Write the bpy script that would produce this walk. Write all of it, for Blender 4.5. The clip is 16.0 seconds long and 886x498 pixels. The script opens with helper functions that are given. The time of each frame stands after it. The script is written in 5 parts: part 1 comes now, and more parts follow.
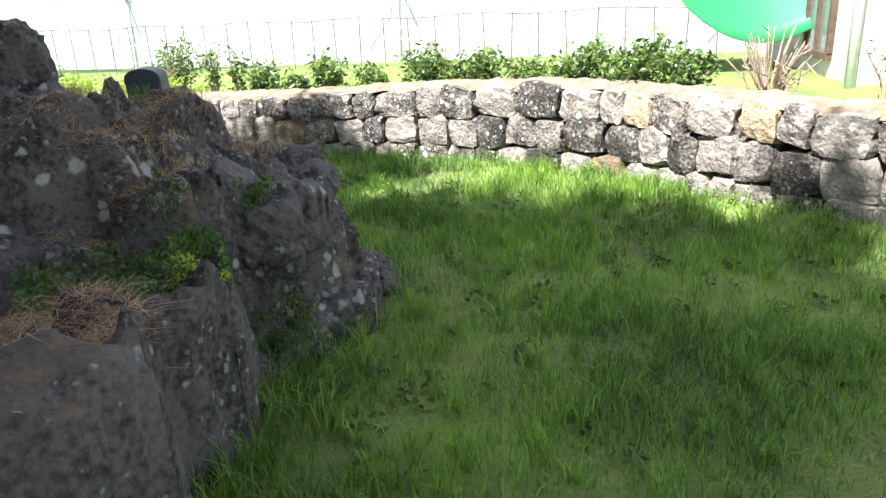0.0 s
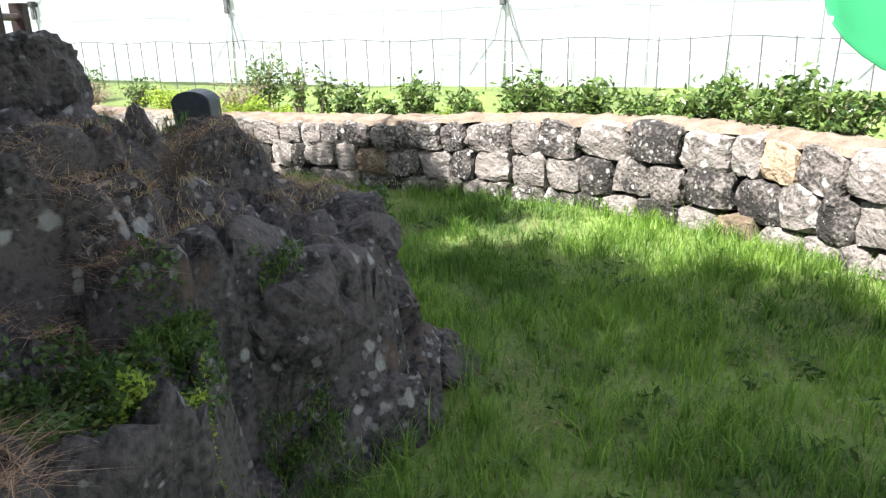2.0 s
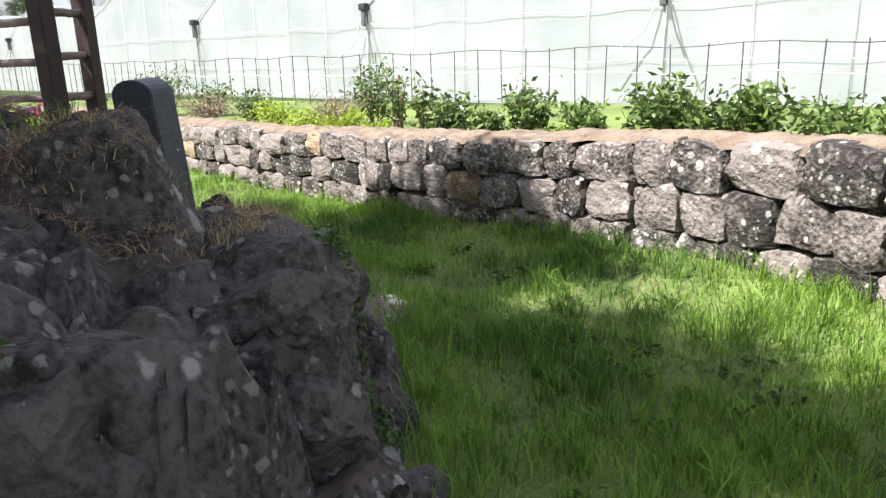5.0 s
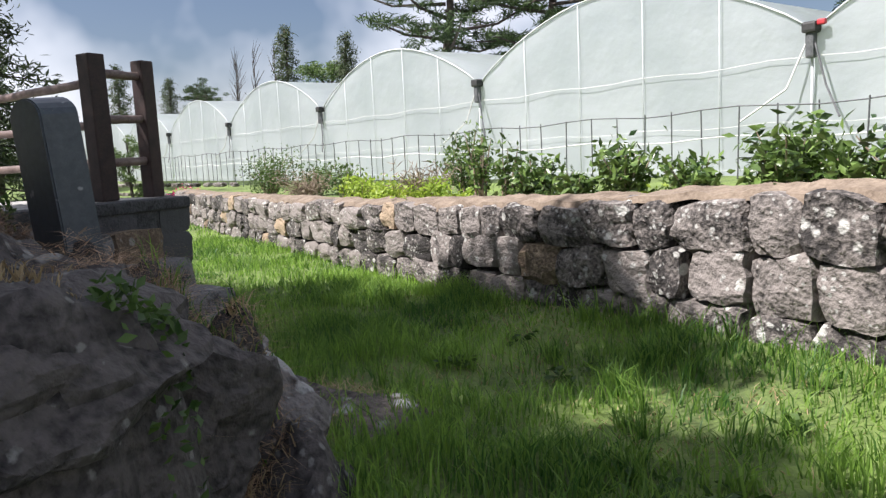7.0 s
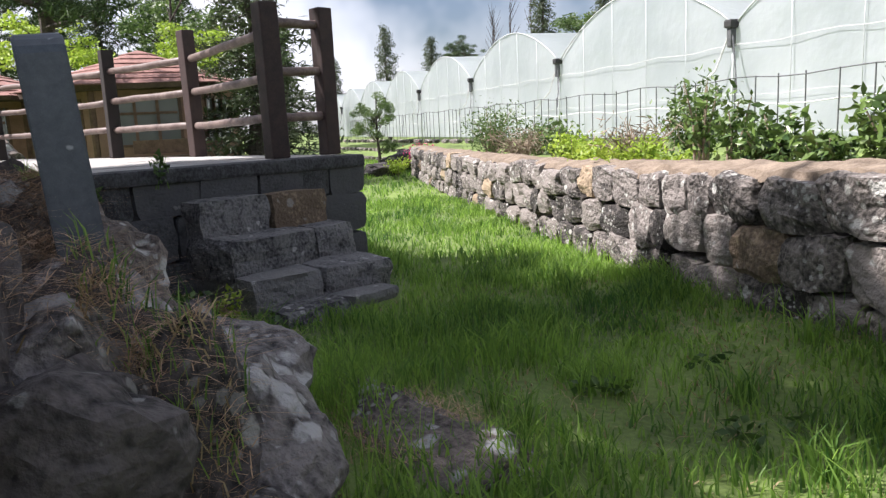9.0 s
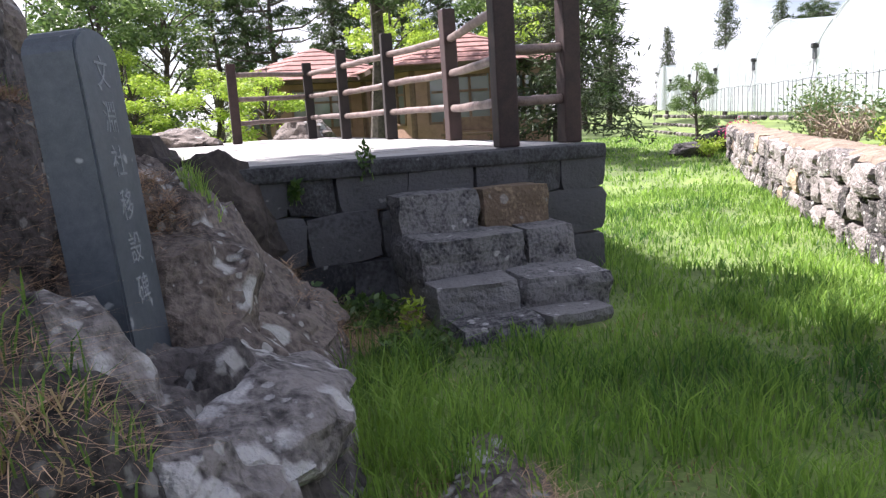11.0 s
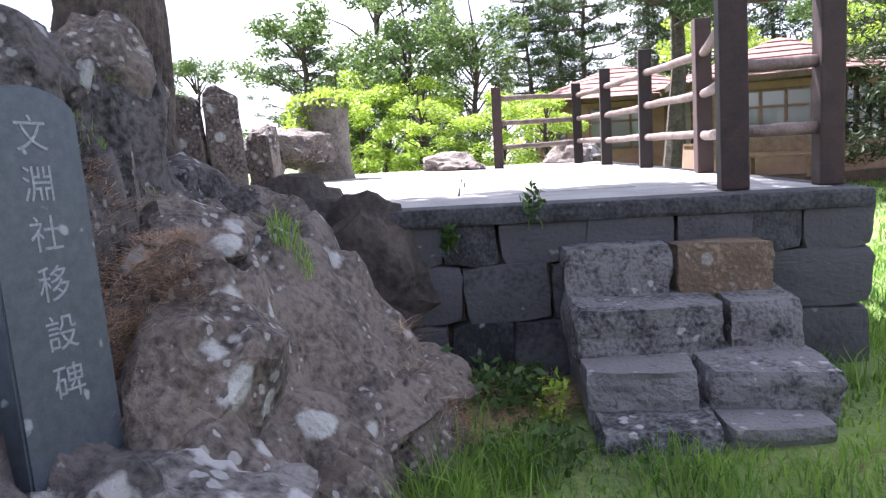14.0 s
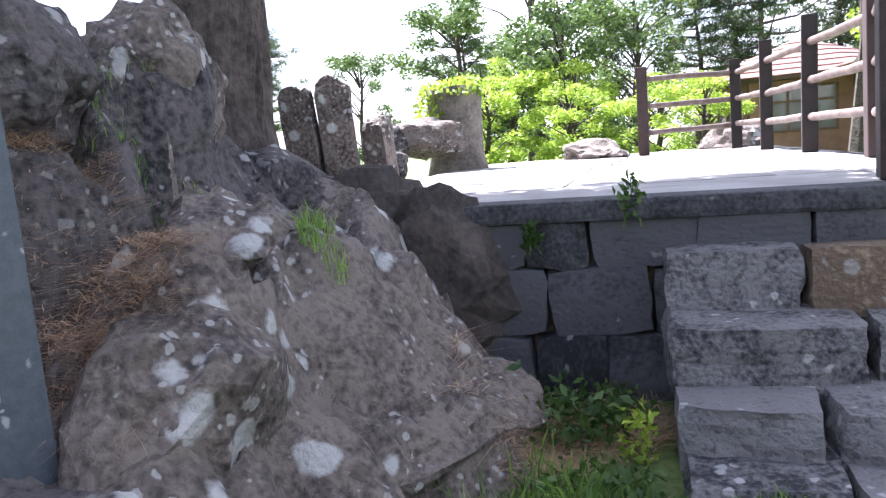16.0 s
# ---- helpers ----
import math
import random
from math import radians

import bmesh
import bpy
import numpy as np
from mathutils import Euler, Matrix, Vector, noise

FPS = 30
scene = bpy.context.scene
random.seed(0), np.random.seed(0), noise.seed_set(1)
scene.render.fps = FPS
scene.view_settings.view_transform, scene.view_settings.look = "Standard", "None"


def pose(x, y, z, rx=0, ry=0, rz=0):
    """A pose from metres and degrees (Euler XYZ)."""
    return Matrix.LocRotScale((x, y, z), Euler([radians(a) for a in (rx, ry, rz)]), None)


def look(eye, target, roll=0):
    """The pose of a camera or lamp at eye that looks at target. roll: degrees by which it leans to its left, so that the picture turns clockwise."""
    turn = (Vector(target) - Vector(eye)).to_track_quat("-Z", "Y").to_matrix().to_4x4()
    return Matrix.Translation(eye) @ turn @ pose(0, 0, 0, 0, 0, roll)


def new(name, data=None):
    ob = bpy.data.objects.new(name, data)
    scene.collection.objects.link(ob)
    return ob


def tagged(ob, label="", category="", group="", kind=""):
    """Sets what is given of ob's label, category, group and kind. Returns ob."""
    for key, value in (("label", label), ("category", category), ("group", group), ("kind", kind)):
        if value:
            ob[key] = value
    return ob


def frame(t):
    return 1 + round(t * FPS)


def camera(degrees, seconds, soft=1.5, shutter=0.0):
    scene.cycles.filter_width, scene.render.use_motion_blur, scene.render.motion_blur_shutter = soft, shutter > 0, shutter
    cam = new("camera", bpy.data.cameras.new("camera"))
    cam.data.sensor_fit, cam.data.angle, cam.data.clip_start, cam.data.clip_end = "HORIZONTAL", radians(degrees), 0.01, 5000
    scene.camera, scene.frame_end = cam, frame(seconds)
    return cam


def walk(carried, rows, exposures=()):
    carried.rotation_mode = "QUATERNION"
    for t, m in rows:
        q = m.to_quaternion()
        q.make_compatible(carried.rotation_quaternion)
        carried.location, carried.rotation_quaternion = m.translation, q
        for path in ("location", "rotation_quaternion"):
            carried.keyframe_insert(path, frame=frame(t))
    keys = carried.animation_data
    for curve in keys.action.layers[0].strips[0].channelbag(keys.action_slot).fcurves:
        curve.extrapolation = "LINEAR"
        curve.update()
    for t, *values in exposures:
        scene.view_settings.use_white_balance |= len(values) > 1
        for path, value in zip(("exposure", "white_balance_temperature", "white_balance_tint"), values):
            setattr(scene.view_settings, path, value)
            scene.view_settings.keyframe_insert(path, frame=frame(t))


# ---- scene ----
cam = camera(62.1, 16.0, soft=1.35)
PATH = [
    (0, (1.232, 0.765, 1.864), (1.439, 2.642, 1.207), -2.9),
    (0.5, (1.255, 1.005, 1.868), (1.401, 2.878, 1.182), -2.8),
    (1, (1.254, 1.273, 1.866), (1.356, 3.15, 1.182), -2.3),
    (1.5, (1.339, 1.521, 1.86), (1.361, 3.411, 1.206), -2.1),
    (2, (1.431, 1.8, 1.855), (1.377, 3.707, 1.255), -1.4),
    (2.5, (1.561, 2.088, 1.839), (1.411, 4.013, 1.32), -0.8),
    (3, (1.686, 2.384, 1.835), (1.448, 4.31, 1.355), -0.7),
    (3.5, (1.827, 2.668, 1.807), (1.496, 4.574, 1.301), -1.0),
    (3.7, (1.885, 2.775, 1.8), (1.517, 4.669, 1.272), -1.1),
    (5.8, (2.122, 4.094, 1.291), (1.428, 5.907, 0.813), -3.2),
    (6, (2.163, 4.225, 1.246), (1.409, 6.027, 0.814), -3.5),
    (6.5, (2.208, 4.549, 1.183), (1.334, 6.324, 0.888), -3.5),
    (7, (2.258, 4.823, 1.17), (1.342, 6.583, 0.917), -2.8),
    (7.5, (2.344, 5.077, 1.134), (1.359, 6.792, 0.835), -2.8),
    (8, (2.331, 5.347, 1.117), (1.206, 6.964, 0.775), -2.8),
    (8.5, (2.239, 5.657, 1.115), (0.944, 7.141, 0.767), -2.8),
    (9, (2.18, 5.93, 1.127), (0.723, 7.259, 0.794), -2.8),
    (9.5, (2.083, 6.226, 1.121), (0.47, 7.367, 0.809), -2.4),
    (10, (1.996, 6.484, 1.137), (0.267, 7.434, 0.809), -1.9),
    (10.2, (1.996, 6.58, 1.143), (0.227, 7.451, 0.808), -2.0),
    (12.3, (1.712, 7.338, 1.236), (-0.251, 7.528, 0.902), -3.6),
    (12.5, (1.682, 7.391, 1.24), (-0.286, 7.537, 0.918), -3.1),
    (13, (1.553, 7.535, 1.234), (-0.423, 7.552, 0.924), -3.0),
    (13.5, (1.456, 7.693, 1.242), (-0.518, 7.566, 0.946), -3.2),
    (14, (1.342, 7.839, 1.246), (-0.621, 7.57, 0.977), -3.4),
    (14.5, (1.216, 7.96, 1.247), (-0.727, 7.561, 0.988), -3.7),
    (15, (1.07, 8.018, 1.226), (-0.85, 7.52, 0.972), -3.6),
    (15.5, (0.939, 8.083, 1.215), (-0.952, 7.486, 0.953), -4.0),
    (16, (0.809, 8.161, 1.207), (-1.043, 7.456, 0.94), -4.5),
]
walk(cam, [(t, look(e, g, r)) for t, e, g, r in PATH],
     exposures=[(0, 2.0, 6350, 10), (0.8, 2.3, 6350, 11), (1.5, 2.15, 6350, 12), (3.0, 1.25, 6350, 15), (3.7, 1.25, 6400, 17), (5.8, 1.5, 6450, 17), (6.3, 1.45, 6450, 17), (7, 1.0, 6300, 17), (8.5, 1.1, 6350, 18), (10.2, 1.45, 6250, 20), (12.3, 2.15, 6100, 27), (14, 2.35, 5950, 25), (16, 2.5, 5850, 23)])

# ---- light ----
SUN_EL, SUN_AZ = 54.0, 225.0     # degrees; azimuth from +x, counter-clockwise, towards the sun
sun_dir = Vector((math.cos(radians(SUN_EL)) * math.cos(radians(SUN_AZ)), math.cos(radians(SUN_EL)) * math.sin(radians(SUN_AZ)), math.sin(radians(SUN_EL))))
sun = new("sun", bpy.data.lights.new("sun", "SUN"))
sun.data.energy, sun.data.angle, sun.data.color = 5.0, radians(0.6), (1.0, 0.96, 0.90)
sun.matrix_world = look((0, 0, 30), Vector((0, 0, 30)) - sun_dir)
world = bpy.data.worlds.new("sky")
scene.world = world
world.use_nodes = True
wn = world.node_tree
sky = wn.nodes.new("ShaderNodeTexSky")
sky.sky_type, sky.sun_disc = "NISHITA", False
sky.sun_elevation, sky.sun_rotation = radians(SUN_EL), radians(90 - SUN_AZ)
sky.air_density, sky.dust_density = 1.0, 1.6
# thin white cloud over part of the sky
geo = wn.nodes.new("ShaderNodeTexCoord")
cn = wn.nodes.new("ShaderNodeTexNoise")
cn.inputs["Scale"].default_value, cn.inputs["Detail"].default_value = 2.2, 5.0
cr = wn.nodes.new("ShaderNodeValToRGB")
cr.color_ramp.elements[0].position, cr.color_ramp.elements[1].position = 0.45, 0.66
mixc = wn.nodes.new("ShaderNodeMixRGB")
mixc.inputs[2].default_value = (14.0, 14.4, 14.8, 1)
wn.links.new(geo.outputs["Generated"], cn.inputs["Vector"])
wn.links.new(cn.outputs["Fac"], cr.inputs["Fac"])
wn.links.new(cr.outputs["Color"], mixc.inputs[0])
wn.links.new(sky.outputs["Color"], mixc.inputs[1])
wn.links.new(mixc.outputs[0], wn.nodes["Background"].inputs["Color"])
wn.nodes["Background"].inputs["Strength"].default_value = 0.048


# ---- materials ----
def material(name, low, high, scale=6.0, rough=0.85, bump=0.3, bump_scale=60.0, random_by="", spots=None, fine=0.5, metal=0.0, bump_dist=0.02):
    """Two-scale noise between two colours, fine relief, optional pale spots (colour, scale, size)."""
    m = bpy.data.materials.new(name)
    m.use_nodes = True
    nt = m.node_tree
    N, L = nt.nodes, nt.links
    b = N["Principled BSDF"]
    b.inputs["Roughness"].default_value, b.inputs["Metallic"].default_value = rough, metal
    tc = N.new("ShaderNodeTexCoord")
    n1 = N.new("ShaderNodeTexNoise")
    n1.inputs["Scale"].default_value, n1.inputs["Detail"].default_value, n1.inputs["Roughness"].default_value = scale, 6.0, 0.65
    n2 = N.new("ShaderNodeTexNoise")
    n2.inputs["Scale"].default_value, n2.inputs["Detail"].default_value = bump_scale, 4.0
    where = tc.outputs["Object"]
    if random_by == "object":
        oi = N.new("ShaderNodeObjectInfo")
        off = N.new("ShaderNodeMath")
        off.operation = "MULTIPLY"
        off.inputs[1].default_value = 61.0
        L.new(oi.outputs["Random"], off.inputs[0])
        va = N.new("ShaderNodeVectorMath")
        va.operation = "ADD"
        L.new(where, va.inputs[0])
        L.new(off.outputs[0], va.inputs[1])
        where = va.outputs[0]
    L.new(where, n1.inputs["Vector"])
    L.new(where, n2.inputs["Vector"])
    add = N.new("ShaderNodeMath")
    add.operation = "MULTIPLY_ADD"
    add.inputs[1].default_value = fine
    L.new(n2.outputs["Fac"], add.inputs[0])
    L.new(n1.outputs["Fac"], add.inputs[2])
    last = add.outputs[0]
    if random_by:
        if random_by == "object":
            rnd = N.new("ShaderNodeObjectInfo").outputs["Random"]
        else:
            rnd = N.new("ShaderNodeNewGeometry").outputs["Random Per Island"]
        ad2 = N.new("ShaderNodeMath")
        ad2.operation = "MULTIPLY_ADD"
        ad2.inputs[1].default_value = 0.55
        L.new(rnd, ad2.inputs[0])
        L.new(last, ad2.inputs[2])
        sub = N.new("ShaderNodeMath")
        sub.operation = "SUBTRACT"
        sub.inputs[1].default_value = 0.27
        L.new(ad2.outputs[0], sub.inputs[0])
        last = sub.outputs[0]
    ramp = N.new("ShaderNodeValToRGB")
    e = ramp.color_ramp.elements
    mid = 0.5 + fine * 0.5
    e[0].position, e[1].position = max(0.0, mid - 0.2), min(1.0, mid + 0.2)
    e[0].color, e[1].color = (*low, 1), (*high, 1)
    L.new(last, ramp.inputs["Fac"])
    col = ramp.outputs["Color"]
    for colour, sc, size in spots or ():
        nw = N.new("ShaderNodeTexNoise")
        nw.inputs["Scale"].default_value, nw.inputs["Detail"].default_value = sc * 1.6, 5.0
        L.new(where, nw.inputs["Vector"])
        warp = N.new("ShaderNodeMixRGB")
        warp.blend_type = "LINEAR_LIGHT"
        warp.inputs[0].default_value = 0.32 / sc
        L.new(where, warp.inputs[1])
        L.new(nw.outputs["Color"], warp.inputs[2])
        v = N.new("ShaderNodeTexVoronoi")
        v.inputs["Scale"].default_value = sc
        L.new(warp.outputs[0], v.inputs["Vector"])
        big = N.new("ShaderNodeTexNoise")
        big.inputs["Scale"].default_value = sc * 0.22
        L.new(where, big.inputs["Vector"])
        s2 = N.new("ShaderNodeMath")
        s2.operation = "MULTIPLY_ADD"
        s2.inputs[1].default_value, s2.inputs[2].default_value = -1.1, size + 0.55
        L.new(big.outputs["Fac"], s2.inputs[0])
        cmpn = N.new("ShaderNodeMath")
        cmpn.operation = "ADD"
        L.new(v.outputs["Distance"], cmpn.inputs[0])
        inv = N.new("ShaderNodeMath")
        inv.operation = "MULTIPLY"
        inv.inputs[1].default_value = -1.0
        L.new(s2.outputs[0], inv.inputs[0])
        L.new(inv.outputs[0], cmpn.inputs[1])
        r2 = N.new("ShaderNodeValToRGB")
        r2.color_ramp.elements[0].position, r2.color_ramp.elements[1].position = 0.0, 0.085
        r2.color_ramp.elements[0].color, r2.color_ramp.elements[1].color = (0.75, 0.75, 0.75, 1), (0, 0, 0, 1)
        L.new(cmpn.outputs[0], r2.inputs["Fac"])
        mx = N.new("ShaderNodeMixRGB")
        mx.inputs[2].default_value = (*colour, 1)
        L.new(r2.outputs["Color"], mx.inputs[0])
        L.new(col, mx.inputs[1])
        col = mx.outputs[0]
    L.new(col, b.inputs["Base Color"])
    if bump:
        bp = N.new("ShaderNodeBump")
        bp.inputs["Strength"].default_value, bp.inputs["Distance"].default_value = bump, bump_dist
        L.new(add.outputs[0], bp.inputs["Height"])
        L.new(bp.outputs["Normal"], b.inputs["Normal"])
    return m


def leafy(name, low, high, through_light=0.35, rough=0.5, scale=3.0):
    """Leaf and blade material: colour by island, part of the light passes through."""
    m = bpy.data.materials.new(name)
    m.use_nodes = True
    nt = m.node_tree
    N, L = nt.nodes, nt.links
    b = N["Principled BSDF"]
    b.inputs["Roughness"].default_value = rough
    tc = N.new("ShaderNodeTexCoord")
    n1 = N.new("ShaderNodeTexNoise")
    n1.inputs["Scale"].default_value, n1.inputs["Detail"].default_value = scale, 4.0
    L.new(tc.outputs["Object"], n1.inputs["Vector"])
    g = N.new("ShaderNodeNewGeometry")
    a = N.new("ShaderNodeMath")
    a.operation = "MULTIPLY_ADD"
    a.inputs[1].default_value = 0.5
    L.new(g.outputs["Random Per Island"], a.inputs[0])
    L.new(n1.outputs["Fac"], a.inputs[2])
    ramp = N.new("ShaderNodeValToRGB")
    e = ramp.color_ramp.elements
    e[0].position, e[1].position = 0.45, 1.05
    e[0].color, e[1].color = (*low, 1), (*high, 1)
    L.new(a.outputs[0], ramp.inputs["Fac"])
    L.new(ramp.outputs["Color"], b.inputs["Base Color"])
    t = N.new("ShaderNodeBsdfTranslucent")
    L.new(ramp.outputs["Color"], t.inputs["Color"])
    mx = N.new("ShaderNodeMixShader")
    mx.inputs[0].default_value = through_light
    L.new(b.outputs[0], mx.inputs[1])
    L.new(t.outputs[0], mx.inputs[2])
    L.new(mx.outputs[0], N["Material Output"].inputs["Surface"])
    return m


LICHEN = (0.50, 0.50, 0.46)
M_ROCK = material("basalt_rock", (0.010, 0.0095, 0.0098), (0.095, 0.085, 0.081), 3.2, 0.92, 0.8, 30, spots=[((0.34, 0.34, 0.32), 6.0, 0.06), ((0.22, 0.22, 0.21), 15.0, 0.12), ((0.10, 0.072, 0.052), 2.2, 0.04)], bump_dist=0.035, fine=0.8)
M_BROWNROCK = material("brown_rock", (0.045, 0.037, 0.033), (0.165, 0.138, 0.118), 4.0, 0.92, 0.9, 34, spots=[((0.44, 0.45, 0.43), 5.0, 0.12), ((0.34, 0.34, 0.32), 18.0, 0.10)], bump_dist=0.03, fine=0.8)
M_PALEROCK = material("pale_lichened_rock", (0.040, 0.037, 0.036), (0.20, 0.185, 0.175), 4.0, 0.92, 1.0, 30, spots=[((0.46, 0.46, 0.45), 5.0, 0.20), ((0.36, 0.36, 0.35), 16.0, 0.16), ((0.012, 0.012, 0.012), 7.0, -0.10)], bump_dist=0.04, fine=0.8)
M_WALLSTONE = material("wall_stone", (0.028, 0.025, 0.023), (0.22, 0.196, 0.177), 6.0, 0.92, 1.0, 38, "object", spots=[(LICHEN, 9.0, 0.10), ((0.40, 0.40, 0.37), 22.0, 0.10)], bump_dist=0.03, fine=0.8)
M_OCHRE = material("ochre_stone", (0.13, 0.095, 0.065), (0.34, 0.26, 0.175), 7, 0.9, 1.0, 40, "object", spots=[((0.30, 0.29, 0.27), 10.0, 0.05)], bump_dist=0.025, fine=0.8)
M_DRESSED = material("dressed_basalt", (0.014, 0.015, 0.017), (0.070, 0.072, 0.077), 6.0, 0.88, 0.8, 45, "object", spots=[((0.22, 0.22, 0.22), 12.0, -0.06)], bump_dist=0.015, fine=0.7)
M_STEP = material("step_stone", (0.028, 0.029, 0.033), (0.175, 0.173, 0.172), 8.0, 0.9, 1.0, 46, "object", spots=[((0.42, 0.42, 0.41), 11.0, 0.05)], bump_dist=0.025, fine=0.8)
M_DARKROCK = material("dark_smooth_rock", (0.026, 0.022, 0.020), (0.085, 0.070, 0.060), 4.0, 0.9, 0.7, 34, bump_dist=0.02)
M_CAP = material("mortar_cap", (0.12, 0.09, 0.065), (0.27, 0.215, 0.16), 6.0, 0.95, 0.8, 50, bump_dist=0.02)
M_SLAB = material("concrete_slab", (0.24, 0.232, 0.216), (0.40, 0.39, 0.37), 2.5, 0.9, 0.3, 70)
M_STELE = material("stele_granite", (0.040, 0.052, 0.066), (0.075, 0.092, 0.112), 30, 0.42, 0.12, 300, spots=[((0.34, 0.36, 0.38), 13.0, -0.03)], bump_dist=0.003)
M_CARVED = material("carved_stroke", (0.15, 0.17, 0.19), (0.30, 0.32, 0.34), 60, 0.85, 0.2, 200)
M_SOIL = material("soil", (0.055, 0.042, 0.028), (0.13, 0.105, 0.07), 4.0, 0.95, 0.7, 45, bump_dist=0.02)
M_WOODPOST = material("stained_post", (0.012, 0.007, 0.006), (0.042, 0.022, 0.019), 9.0, 0.72, 0.25, 90, "object", bump_dist=0.004)
M_RAIL = material("weathered_rail", (0.07, 0.042, 0.036), (0.20, 0.15, 0.13), 8.0, 0.55, 0.25, 80, bump_dist=0.004)
M_BARK = material("bark", (0.030, 0.024, 0.020), (0.11, 0.09, 0.075), 7.0, 0.95, 1.0, 22, bump_dist=0.05)
M_PALEBARK = material("pale_bark", (0.08, 0.07, 0.058), (0.22, 0.195, 0.165), 6.0, 0.95, 0.8, 30, bump_dist=0.03)
M_TWIG = material("dry_twig", (0.17, 0.13, 0.09), (0.38, 0.31, 0.23), 12, 0.9, 0.2, 60)
M_HOUSEWALL = material("house_wall", (0.22, 0.13, 0.09), (0.34, 0.21, 0.15), 3.0, 0.8, 0.2, 40)
M_HOUSEFRAME = material("house_frame", (0.09, 0.05, 0.03), (0.18, 0.11, 0.07), 6.0, 0.6, 0.2, 50)
M_ROOF = material("roof_shingle", (0.15, 0.075, 0.062), (0.30, 0.155, 0.13), 5.0, 0.85, 0.4, 40)
M_EAVE = material("eave_wood", (0.05, 0.03, 0.022), (0.12, 0.075, 0.055), 6.0, 0.7, 0.2, 50)
M_PIPE = material("galvanised_pipe", (0.48, 0.51, 0.52), (0.60, 0.63, 0.64), 20, 0.5, 0.0, 60)
M_WIRE = material("dark_wire", (0.06, 0.065, 0.07), (0.13, 0.135, 0.14), 20, 0.6, 0.0, 60)
M_STRING = material("white_string", (0.6, 0.6, 0.6), (0.8, 0.8, 0.8), 20, 0.8, 0.0, 60)
M_RED = material("red_plastic", (0.35, 0.02, 0.03), (0.55, 0.05, 0.06), 10, 0.5, 0.0, 60)
M_BLACK = material("black_cap", (0.02, 0.02, 0.02), (0.05, 0.05, 0.05), 10, 0.6, 0.0, 60)
M_TARP = leafy("green_tarp", (0.03, 0.30, 0.12), (0.05, 0.42, 0.18), 0.4, 0.5, 0.8)
M_SHED = material("shed_plaster", (0.42, 0.40, 0.40), (0.60, 0.57, 0.56), 2.0, 0.9, 0.2, 60)
M_GRASS = leafy("grass_blade", (0.052, 0.140, 0.028), (0.29, 0.46, 0.080), 0.55, 0.5, 0.9)
M_STRAW = leafy("dry_grass", (0.22, 0.15, 0.07), (0.45, 0.36, 0.20), 0.25, 0.7, 2.0)
M_NEEDLE = leafy("pine_needle_litter", (0.20, 0.115, 0.062), (0.54, 0.37, 0.23), 0.1, 0.8, 2.0)
M_SHRUB = leafy("evergreen_leaf", (0.026, 0.062, 0.014), (0.16, 0.25, 0.06), 0.25, 0.32, 2.0)
M_HERB = leafy("herb_leaf", (0.030, 0.075, 0.014), (0.105, 0.185, 0.038), 0.35, 0.5, 2.0)
M_LIME = leafy("lime_leaf", (0.17, 0.28, 0.03), (0.42, 0.55, 0.07), 0.45, 0.5, 1.5)
M_PINE = leafy("pine_needles", (0.018, 0.045, 0.012), (0.075, 0.125, 0.035), 0.25, 0.6, 0.8)
M_CEDAR = leafy("cedar_needles", (0.030, 0.050, 0.018), (0.09, 0.12, 0.05), 0.2, 0.6, 0.8)
M_BROAD = leafy("broad_leaf", (0.045, 0.09, 0.025), (0.16, 0.24, 0.07), 0.35, 0.45, 0.8)
M_PINK = leafy("azalea_flower", (0.60, 0.04, 0.16), (0.80, 0.12, 0.30), 0.3, 0.6, 3.0)
M_RUST = leafy("rusty_leaf", (0.25, 0.06, 0.02), (0.45, 0.14, 0.06), 0.3, 0.6, 3.0)

M_FILM = bpy.data.materials.new("greenhouse_film")
M_FILM.use_nodes = True
fn = M_FILM.node_tree
fb = fn.nodes["Principled BSDF"]
fb.inputs["Base Color"].default_value, fb.inputs["Roughness"].default_value = (0.72, 0.76, 0.77, 1), 0.28
ftc, fnoise, framp = fn.nodes.new("ShaderNodeTexCoord"), fn.nodes.new("ShaderNodeTexNoise"), fn.nodes.new("ShaderNodeValToRGB")
fnoise.inputs["Scale"].default_value, fnoise.inputs["Detail"].default_value = 0.7, 5.0
framp.color_ramp.elements[0].color, framp.color_ramp.elements[1].color = (0.31, 0.345, 0.362, 1), (0.45, 0.478, 0.50, 1)
framp.color_ramp.elements[0].position, framp.color_ramp.elements[1].position = 0.35, 0.65
fn.links.new(ftc.outputs["Object"], fnoise.inputs["Vector"])
fn.links.new(fnoise.outputs["Fac"], framp.inputs["Fac"])
fn.links.new(framp.outputs["Color"], fb.inputs["Base Color"])
ftr, fmx = fn.nodes.new("ShaderNodeBsdfTranslucent"), fn.nodes.new("ShaderNodeMixShader")
ftr.inputs["Color"].default_value, fmx.inputs[0].default_value = (0.8, 0.85, 0.85, 1), 0.45
fn.links.new(fb.outputs[0], fmx.inputs[1])
fn.links.new(ftr.outputs[0], fmx.inputs[2])
fbump, fn2 = fn.nodes.new("ShaderNodeBump"), fn.nodes.new("ShaderNodeTexNoise")
fn2.inputs["Scale"].default_value, fn2.inputs["Detail"].default_value = 4.0, 4.0
fbump.inputs["Strength"].default_value, fbump.inputs["Distance"].default_value = 0.5, 0.05
